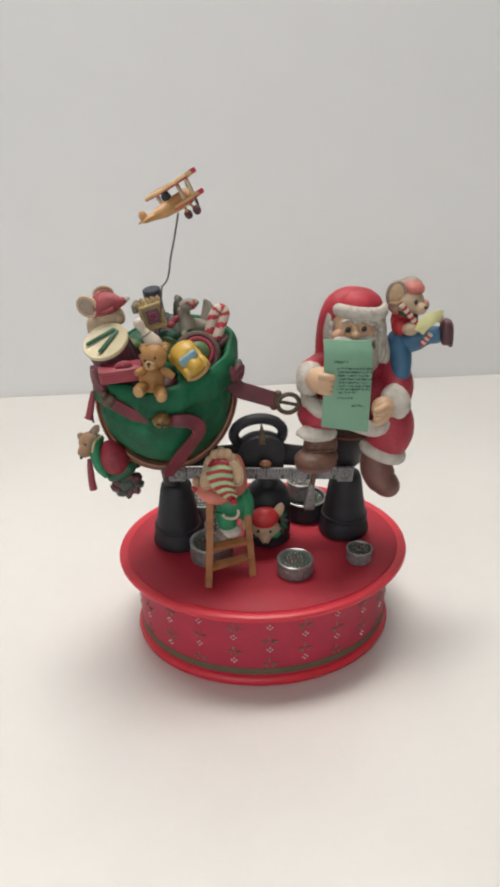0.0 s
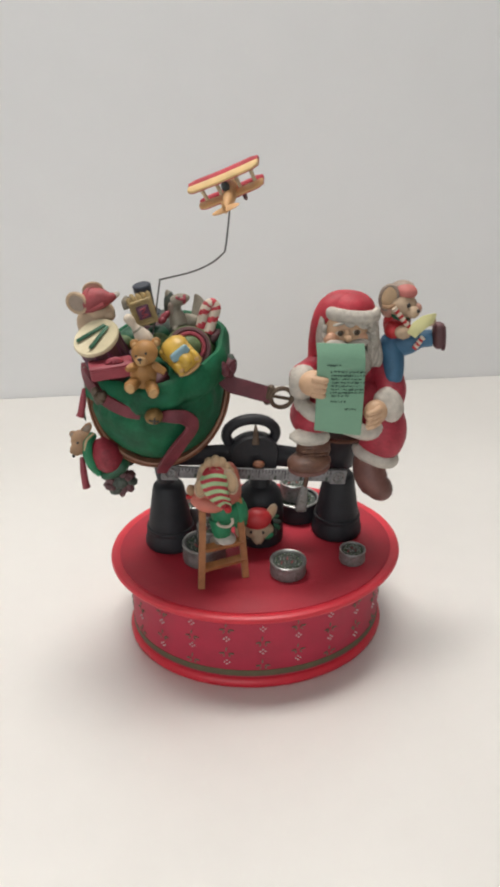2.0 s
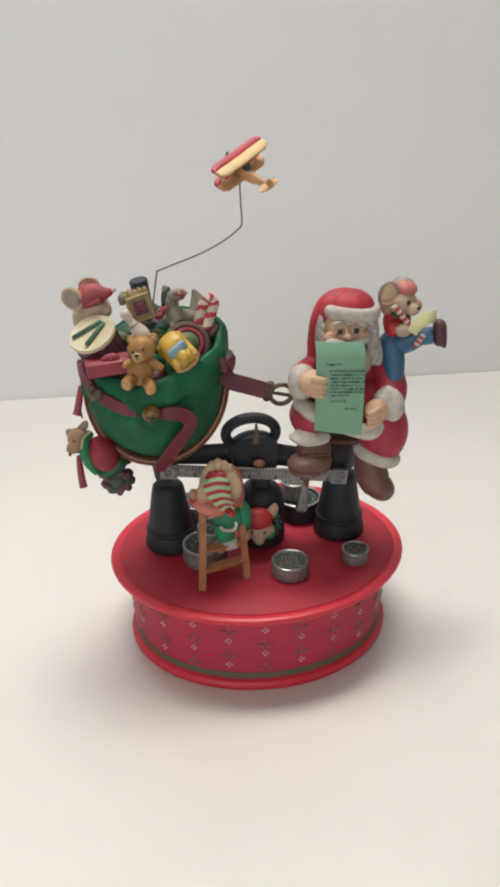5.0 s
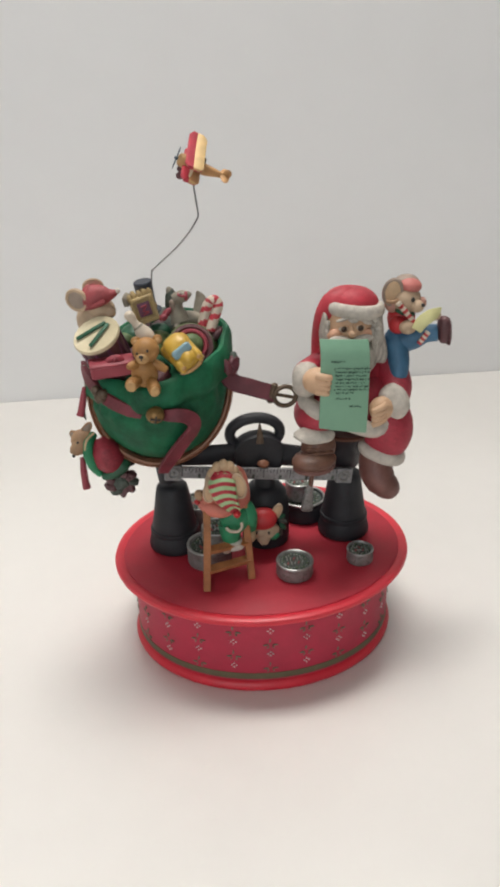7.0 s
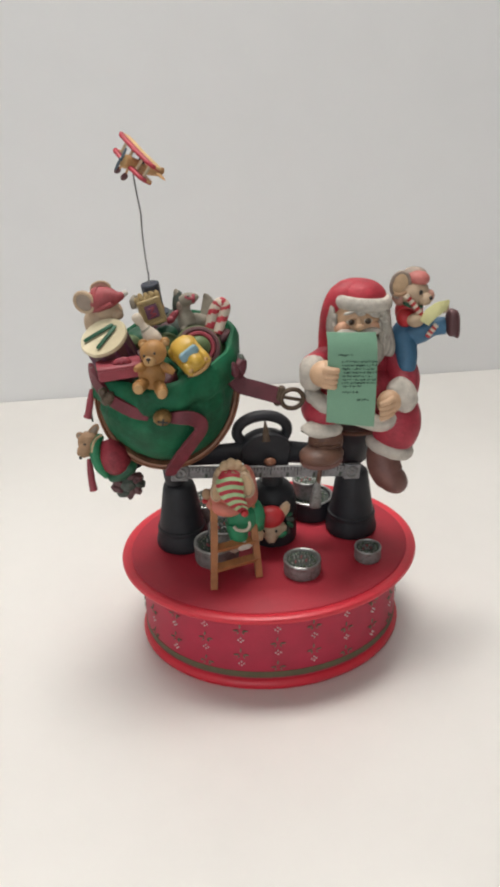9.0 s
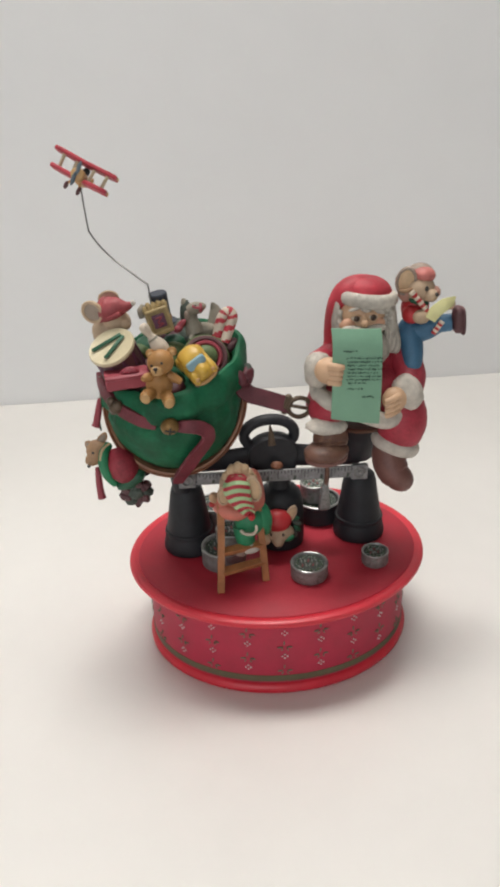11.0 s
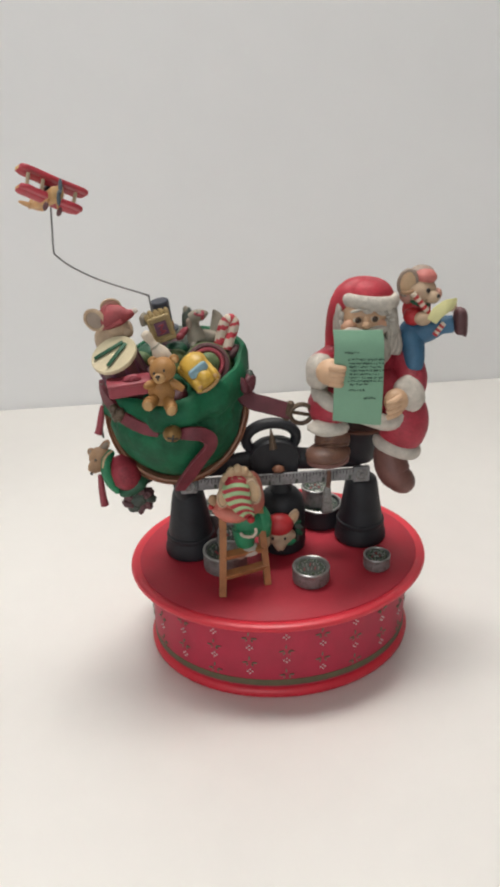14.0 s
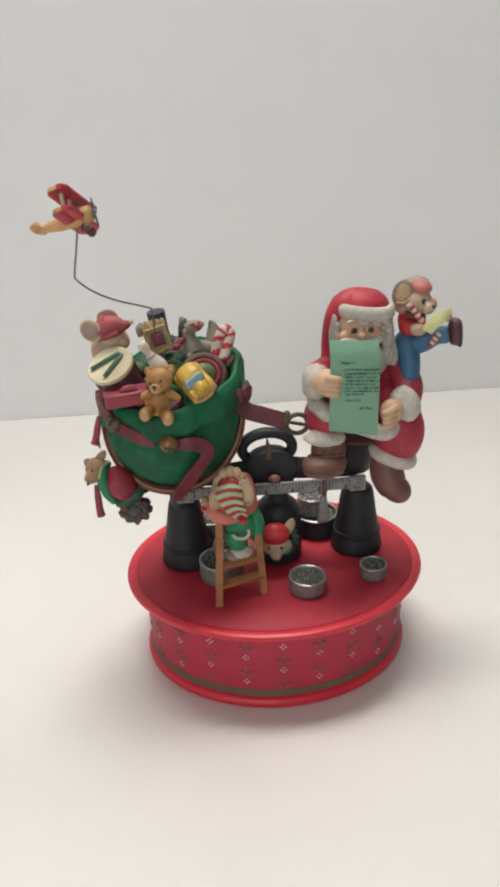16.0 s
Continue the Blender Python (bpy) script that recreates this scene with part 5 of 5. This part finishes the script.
    s.blob((0.0622, -0.0244, 0.0962), (0.0096, 0.0078, 0.0072), M_BOOT_DARK, turn=(0, 45, 0))
    # creases of the boots, belt and coat folds
    for k in range(3):
        s.tube([(0.0180, -0.0385 + 0.0012 * k, 0.1218 + 0.0022 * k), (0.0245, -0.0400 + 0.0016 * k, 0.1225 + 0.0022 * k), (0.0310, -0.0370 + 0.0010 * k, 0.1218 + 0.0022 * k)], 0.0009, M_BOOT, seg=8)
    return solid("santa_figurine", s, SANTA, "painted seated santa figurine in red coat reading a letter", "figurine")


def santa_pan():
    pan = thing("scale_pan", SANTA, "copper dish on a black stem under the seated figurine", "scale pan")
    part("stem", Shape().lathe((0.0475, 0.0030, 0), [(0.0070, 0.0955), (0.0080, 0.0965), (0.0088, 0.1050), (0.0098, 0.1120), (0.0122, 0.1160), (0.0124, 0.1180)], M_BLACK, seg=32), pan)
    part("dish", Shape().lathe((0.0470, 0.0000, 0), [(0.010, 0.1175), (0.0150, 0.1180), (0.0178, 0.1192), (0.0184, 0.1206), (0.0172, 0.1214), (0.014, 0.1208)], M_OLD_COPPER, seg=40), pan, "aged copper dish")
    return pan


def letter():
    s = Shape()
    rows = []
    n = 14
    for i in range(n + 1):
        v = i / n
        cx, w = 0.0367 - 0.0002 * v, 0.0119 + 0.0001 * v
        z, y = 0.1803 - 0.0462 * v, -0.0335 - 0.0016 * math.sin(v * 3.0) + (0.0030 * (1 - v / 0.12) if v < 0.12 else 0)
        ring = []
        for a, d in ((-1, 0), (-0.5, -0.0005), (0, -0.0007), (0.5, -0.0005), (1, 0)):
            ring.append((cx + a * w, y + d, z - (0.0009 + 0.0014 * v) * a))
        rows.append(ring + [(x, yy + 0.0007, zz) for x, yy, zz in reversed(ring)])
    s.grid(rows, M_LETTER)
    paper = thing("letter", SANTA, "mint green letter with dark handwriting held by figurine", "letter")
    sheet = part("sheet", s, paper)
    lines, rng = Shape(), random.Random(3)
    text = [(0.0305, 0.0365, 0.1706), (0.0320, 0.0488, 0.1674), (0.0325, 0.0490, 0.1656), (0.0325, 0.0475, 0.1638), (0.0330, 0.0490, 0.1620), (0.0325, 0.0470, 0.1602), (0.0328, 0.0485, 0.1584), (0.0322, 0.0490, 0.1567), (0.0330, 0.0415, 0.1550), (0.0325, 0.0405, 0.1520), (0.0400, 0.0455, 0.1478)]
    for x0, x1, z in text:
        x = x0
        while x < x1:
            w = rng.uniform(0.0003, 0.0010)
            v = (0.1803 - z) / 0.0462
            y = -0.0335 - 0.0016 * math.sin(v * 3.0) - 0.0008
            lines.box((x - 0.0010 + w / 2, y - 0.00005, z - 0.0009 * (x - 0.0385) / 0.012 + rng.uniform(-0.0002, 0.0002)), (w, 0.0002, rng.uniform(0.0003, 0.0010)), M_PEN, turn=(0, rng.uniform(-35, 25), 0), bevel=0.2)
            x += w + rng.choice((0.0001, 0.0002, 0.0003, 0.0008))
    tagged(part("writing", lines, sheet, "rows of small dark handwriting"), kind="stuff")
    return paper


def shoulder_mouse():
    s = Shape()
    s.blob((0.0745, 0.0010, 0.1790), (0.0072, 0.0068, 0.0080), M_SHIRT, turn=(0, 12, 0), lump=0.05)
    s.blob((0.0712, -0.0050, 0.1770), (0.0052, 0.0048, 0.0046), M_SHIRT, lump=0.05)
    s.blob((0.0735, 0.0005, 0.1670), (0.0075, 0.0072, 0.0072), M_BLUE, lump=0.05)
    s.tube([(0.0715, -0.0020, 0.1660), (0.0716, -0.0080, 0.1580), (0.0708, -0.0112, 0.1515), (0.0700, -0.0110, 0.1455)], [0.0066, 0.0056, 0.0046, 0.0032], M_BLUE, seg=16)
    s.tube([(0.0745, -0.0020, 0.1668), (0.0800, -0.0050, 0.1694), (0.0850, -0.0070, 0.1718), (0.0908, -0.0085, 0.1726)], [0.0062, 0.0058, 0.0046, 0.0044], M_BLUE, seg=16)
    s.blob((0.0938, -0.0095, 0.1742), (0.0030, 0.0042, 0.0072), M_PLUM, turn=(0, -4, 0), e1=0.7, e2=0.8, lump=0.03)
    s.blob((0.0960, -0.0095, 0.1734), (0.0012, 0.0044, 0.0072), M_PLUM, turn=(0, -4, 0), e1=0.6, e2=0.8)
    s.blob((0.0742, -0.0058, 0.1836), (0.0050, 0.0030, 0.0018), M_DEEP_GREEN, turn=(0, 16, 0), lump=0.12)
    # head
    s.blob((0.0754, -0.0030, 0.1890), (0.0076, 0.0070, 0.0068), M_FURRY_PALE, lump=0.04)
    s.blob((0.0792, -0.0088, 0.1872), (0.0036, 0.0034, 0.0032), M_FURRY_PALE)
    s.blob((0.0812, -0.0112, 0.1882), (0.0011, 0.0010, 0.0010), M_EYE)
    s.blob((0.0825, -0.0060, 0.1880), (0.0024, 0.0024, 0.0030), M_EAR_PINK)
    s.blob((0.0690, -0.0010, 0.1872), (0.0042, 0.0046, 0.0048), M_EAR_PINK)
    cup_ear(s, (0.0678, -0.0040, 0.1938), 0.0050, 0.0072, M_EAR, M_CREAM_TAN, (0, 8, -14))
    s.tube([(0.0640, -0.0062, 0.1902), (0.0668, -0.0068, 0.1896), (0.0704, -0.0066, 0.1906)], 0.0010, M_FURRY, seg=8)
    s.blob((0.0764, 0.0010, 0.1962), (0.0066, 0.0060, 0.0050), M_EAR, lump=0.04)
    s.blob((0.0770, -0.0026, 0.1962), (0.0058, 0.0056, 0.0038), M_CAP, turn=(0, 6, 0), lump=0.05)
    s.blob((0.0765, -0.0100, 0.1910), (0.0010, 0.0008, 0.0013), M_EYE)
    # striped neckerchief, paws
    for k in range(8):
        p, q = (Vector((0.0692, -0.0092, 0.1898)).lerp(Vector((0.0772, -0.0112, 0.1800)), (k + d) / 8) for d in (0, 1))
        s.tube([p, q], 0.0014 if k % 2 else 0.0015, M_SHIRT if k % 2 else M_CREAM_WHITE, seg=10, smooth=1)
    s.blob((0.0745, -0.0105, 0.1772), (0.0044, 0.0036, 0.0036), M_FURRY_PALE)
    s.blob((0.0885, -0.0110, 0.1830), (0.0026, 0.0026, 0.0030), M_FURRY_PALE)
    for k in range(6):
        p, q = (Vector((0.0842, -0.0138, 0.1752)).lerp(Vector((0.0800, -0.0132, 0.1690)), (k + d) / 6) for d in (0, 1))
        s.tube([p, q], 0.0013 if k % 2 else 0.0014, M_SHIRT if k % 2 else M_CREAM_WHITE, seg=10, smooth=1)
    return solid("mouse_figurine", s, SANTA, "painted mouse figurine in blue overalls on santa's shoulder", "figurine")


def mouse_list():
    s = Shape().ribbon([(0.0775, -0.0150, 0.1768), (0.0800, -0.0150, 0.1808), (0.0842, -0.0148, 0.1838), (0.0872, -0.0140, 0.1850), (0.0902, -0.0125, 0.1868)], [(-0.35, -0.85, 0.35), (-0.4, -0.8, 0.4), (-0.3, -0.9, 0.3), (-0.1, -0.95, 0.2), (0.1, -0.9, 0.2)], [0.0050, 0.0064, 0.0062, 0.0050, 0.0008], 0.0007, M_LIST)
    return solid("paper_list", s, SANTA, "pale yellow paper list held by a mouse", "paper")


# ---- toy biplane on a bent wire ----
PIVOT = (-0.0546, 0.0016, 0.1800)


def toy_biplane():
    """Built with the wire's reach along +x of the pivot."""
    ox, oy, oz = PIVOT
    flier = thing("toy_biplane", PIVOT, "straw and crimson toy biplane circling on a bent wire", "toy plane")
    wire = Shape().tube([(ox + x, oy + y, oz + z) for x, y, z in ((0.0030, 0, 0), (0.0074, 0, 0.0280), (0.0082, -0.0002, 0.0302), (0.0120, -0.0012, 0.0318), (0.0290, -0.0066, 0.0380), (0.0405, -0.0103, 0.0440), (0.0473, -0.0126, 0.0494), (0.0487, -0.0130, 0.0522), (0.0490, -0.0112, 0.0620), (0.0492, -0.0096, 0.0720))], 0.00042, M_WIRE, seg=8)
    part("wire", wire, flier, "thin bent grey steel wire")
    q = Matrix.Translation((ox + 0.0490, oy - 0.0092, oz + 0.0766)) @ pose(0, 0, 0, 0, 0, 10) @ pose(0, 0, 0, 0, -24, 0) @ pose(0, 0, 0, 23, 0, 0) @ Matrix.Translation((0, -0.0035, 0))
    # local: y forward, x to the right wing, z up
    f = Shape()
    rows = []
    for y, rx, rz, z in ((-0.0165, 0.0006, 0.0010, 0.0008), (-0.0120, 0.0013, 0.0017, 0.0006), (-0.005, 0.0026, 0.0030, 0.0), (0.002, 0.0031, 0.0035, 0.0), (0.0075, 0.0031, 0.0034, 0.0), (0.0098, 0.0027, 0.0029, 0.0), (0.0104, 0.0014, 0.0015, 0.0)):
        rows.append([q @ Vector((rx * math.cos(2 * math.pi * j / 14), y, z + rz * math.sin(2 * math.pi * j / 14))) for j in range(14)])
    f.grid(rows, M_TOY_PLANE)
    fus = part("fuselage", f, flier, "apricot painted fuselage")
    part("cowl", Shape().grid([[q @ Vector((r * math.cos(2 * math.pi * j / 14), y, r * math.sin(2 * math.pi * j / 14))) for j in range(14)] for y, r in ((0.0062, 0.0034), (0.0075, 0.0036), (0.0098, 0.0032), (0.0106, 0.0020))], M_TAN_LIGHT), fus, "tan engine cowl")
    part("pilot", Shape().blob((0, -0.0010, 0.0042), (0.0018, 0.0022, 0.0024), M_INK, at=q, seg=14), fus, "dark pilot knob")
    for z, span, y0 in ((0.0072, 0.0167, 0.0036), (-0.0012, 0.0152, 0.0030)):
        def slab(ya, yb, mat, th, dz=0.0):
            rows = []
            for k in range(13):
                x = span * (-1 + 2 * k / 12)
                e = 1 - 0.35 * max(0, abs(x) / span - 0.86) / 0.14
                ring = [(x, ya + (yb - ya) * t, z + dz + th * h + 0.0004 * (abs(x) / span)) for t, h in ((0.0, 0.5), (0.15, 1), (0.85, 1), (1, 0.4), (1, -0.4), (0.85, -1), (0.15, -1), (0, -0.5))]
                ring = [(a, y0 + (b - y0) * e, c) for a, b, c in ring]
                rows.append([q @ Vector(p) for p in ring])
            return Shape().grid(rows, mat)
        wing = part("upper_wing" if z > 0 else "lower_wing", slab(y0 - 0.0050, y0 + 0.0006, M_WING if z > 0 else M_TOY_PLANE, 0.0009), flier, "straw painted wing" if z > 0 else "apricot painted wing")
        part("underside", slab(y0 - 0.0049, y0 + 0.0004, M_WING_RED, 0.0004, -0.0007), wing, "crimson underside")
        part("leading_edge", slab(y0 + 0.0004, y0 + 0.0046, M_WING_RED, 0.0010), wing, "crimson leading edge")
    for x in (-0.0115, -0.0045, 0.0045, 0.0115):
        part("strut", Shape().tube([q @ Vector((x, 0.0032, -0.0010)), q @ Vector((x * 1.04, 0.0036, 0.0072))], 0.00085, M_CREAM, seg=8), flier)
    part("tailplane", Shape().blob((0, -0.0148, 0.0010), (0.0066, 0.0026, 0.0007), M_TOY_PLANE, at=q, seg=18), flier)
    part("fin", Shape().blob((0, -0.0156, 0.0026), (0.0006, 0.0022, 0.0024), M_TOY_PLANE, at=q, seg=16), flier, "rounded tail fin")
    prop = Shape().blob((0, 0.0114, 0.0030), (0.0011, 0.0004, 0.0034), M_PROP, at=q, turn=(0, 8, 0), seg=12).blob((0, 0.0114, -0.0030), (0.0011, 0.0004, 0.0034), M_PROP, at=q, turn=(0, 8, 0), seg=12).blob((0, 0.0114, 0), (0.0010, 0.0012, 0.0010), M_PROP, at=q, seg=12)
    part("propeller", prop, flier, "dark two-bladed propeller")
    for x in (-0.0034, 0.0034):
        leg = part("undercarriage", Shape().tube([q @ Vector((x * 0.6, 0.0060, -0.0028)), q @ Vector((x, 0.0068, -0.0062))], 0.0006, M_TOY_PLANE, seg=8), flier)
        part("wheel", Shape().blob((x, 0.0068, -0.0066), (0.0009, 0.0021, 0.0021), M_PLUM, at=q, seg=14), leg, "dark wheel")
    return flier


music_box()
iron_post(-0.0483, 0.0072, "tapered black iron post under the sack's pan")
iron_post(0.0486, 0.0050, "tapered black iron post under the figurine's pan")
centre_stand()
beam_thing = scale_beam()
scale_weight(0.0126, -0.0335, 0.0100, 0.0085, DECK, "round silver scale weight lying alone on red lid")
scale_weight(0.0500, -0.0270, 0.0073, 0.0075, DECK, "smallest round silver scale weight on red lid")
scale_weight(-0.0310, -0.0130, 0.0122, 0.0110, DECK, "largest round silver scale weight behind the ladder")
scale_weight(-0.0255, -0.0105, 0.0092, 0.0085, DECK + 0.0110, "silver scale weight stacked on a larger one")
scale_weight(-0.0330, 0.0250, 0.0105, 0.0160, DECK, "tall silver scale weight behind the posts")
scale_weight(0.0290, 0.0250, 0.0132, 0.0125, DECK, "dark iron scale weight with silver rim behind the post", M_BLACK)
scale_weight(0.0268, 0.0258, 0.0085, 0.0110, DECK + 0.0125, "silver scale weight stacked behind the post")
ladder()
climber = climbing_mouse()
peeking_mouse()
sack_thing = toy_sack()
for build in (teddy_bear, toy_car, bowling_pin, gift_box, toy_drum, mouse_doll, top_hat, toy_fort, toy_horse, candy_cane, spinning_top, paper_cracker):
    build()
dangling = hanging_mouse()
santa_things = [santa_figurine(), santa_pan(), letter(), shoulder_mouse(), mouse_list()]
flier_thing = toy_biplane()

# seconds, sack lift in mm, sack lean in degrees, santa lift in mm, santa drift in mm, beam tilt in degrees
LIFT = (
    (0.0, -3.45, 0.60, 3.23, 0.21, 4.76),
    (0.5, -3.08, 0.38, 2.91, 0.16, 5.03),
    (1.0, -2.51, 0.09, 2.41, 0.15, 5.45),
    (1.5, -1.89, -0.22, 1.85, 0.19, 5.92),
    (2.0, -1.33, -0.39, 1.35, 0.17, 6.34),
    (2.5, -0.94, -0.38, 0.84, 0.06, 6.70),
    (3.0, -0.57, -0.23, 0.34, 0.03, 7.04),
    (3.5, -0.18, -0.09, 0.11, -0.00, 7.29),
    (4.0, 0.07, -0.04, 0.11, -0.07, 7.38),
    (6.5, -0.30, 0.35, 0.82, -0.04, 6.96),
    (7.0, -0.69, 0.49, 1.15, 0.08, 6.67),
    (7.5, -1.30, 0.63, 1.65, 0.13, 6.23),
    (8.0, -1.99, 0.74, 2.22, 0.13, 5.74),
    (8.5, -2.65, 0.81, 2.77, 0.12, 5.26),
    (9.0, -3.08, 0.83, 3.18, 0.07, 4.93),
    (11.5, -6.36, 0.61, 7.69, -1.19, 1.85),
    (12.0, -6.78, 0.56, 7.98, -1.25, 1.57),
    (12.5, -7.25, 0.48, 8.13, -1.19, 1.32),
    (13.0, -7.46, 0.43, 8.14, -1.00, 1.24),
    (13.5, -7.53, 0.39, 8.14, -0.99, 1.21),
    (14.0, -7.70, 0.33, 8.14, -1.18, 1.14),
    (14.5, -7.85, 0.31, 8.08, -1.24, 1.11),
    (15.0, -7.99, 0.26, 7.91, -1.22, 1.12),
    (15.5, -8.09, 0.23, 7.75, -1.15, 1.14),
    (16.0, -8.07, 0.29, 7.68, -1.05, 1.18),
)
FLIGHT = (
    (0.0, -69.6), (1.0, -49.9), (2.0, -31.9), (3.5, -5.5), (5.0, 28.0), (6.3, 57.0), (7.0, 70.9), (8.0, 90.9), (9.0, 110.8),
    (10.0, 131.0), (11.3, 156.0), (12.5, 178.0), (13.5, 191.5), (14.5, 207.6), (16.0, 237.4),
)

# seconds, the climbing mouse's side step and rise in mm
CLIMB = (
    (0.0, 0.0, 0.6), (0.5, 0.0, 0.0), (1.0, 0.1, -2.0), (1.5, 0.5, -3.8), (2.0, 0.7, -4.0), (2.5, 0.8, -3.7), (3.0, 0.9, -3.8), (3.5, 1.3, -4.4), (4.0, 1.7, -5.6),
    (6.5, 2.6, -6.4), (7.0, 2.8, -6.6), (7.5, 2.9, -7.0), (8.0, 3.0, -7.1), (8.5, 3.1, -7.1), (9.0, 3.1, -7.2), (11.5, 3.1, -7.2), (12.0, 3.0, -7.2), (12.5, 2.9, -7.1),
    (13.0, 2.7, -6.9), (13.5, 2.4, -6.8), (14.0, 1.9, -6.4), (14.5, 1.5, -5.6), (15.0, 1.0, -4.5), (15.5, 0.4, -3.1), (16.0, 0.2, -1.6),
)


def motions():
    walk(climber, [(t, pose(CLIMBER[0] + side / 1000, CLIMBER[1], CLIMBER[2] + up / 1000)) for t, side, up in CLIMB])
    walk(beam_thing, [(t, pose(0.0, -0.002, 0.1005, 0, tilt, 0)) for t, _, _, _, _, tilt in LIFT])
    for ob in (sack_thing, dangling, *sack_load):
        walk(ob, [(t, pose(SACK[0], SACK[1], SACK[2] + up / 1000, 0, lean, 0)) for t, up, lean, _, _, _ in LIFT])
    for ob in santa_things:
        walk(ob, [(t, pose(SANTA[0] + side / 1000, SANTA[1], SANTA[2] + up / 1000)) for t, _, _, up, side, _ in LIFT])

    def between(t, k):
        for a, b in zip(LIFT, LIFT[1:]):
            if t <= b[0]:
                return a[k] + (b[k] - a[k]) * (t - a[0]) / (b[0] - a[0])
    rows = []
    for t, turn in FLIGHT:
        up, lean = between(t, 1), between(t, 2)
        seat = pose(SACK[0], SACK[1], SACK[2] + up / 1000, 0, lean, 0) @ Matrix.Translation(-Vector(SACK))
        rows.append((t, seat @ pose(*PIVOT, -1.6, 2.6, 0) @ pose(0, 0, 0, 0, 0, turn)))
    walk(flier_thing, rows)


motions()
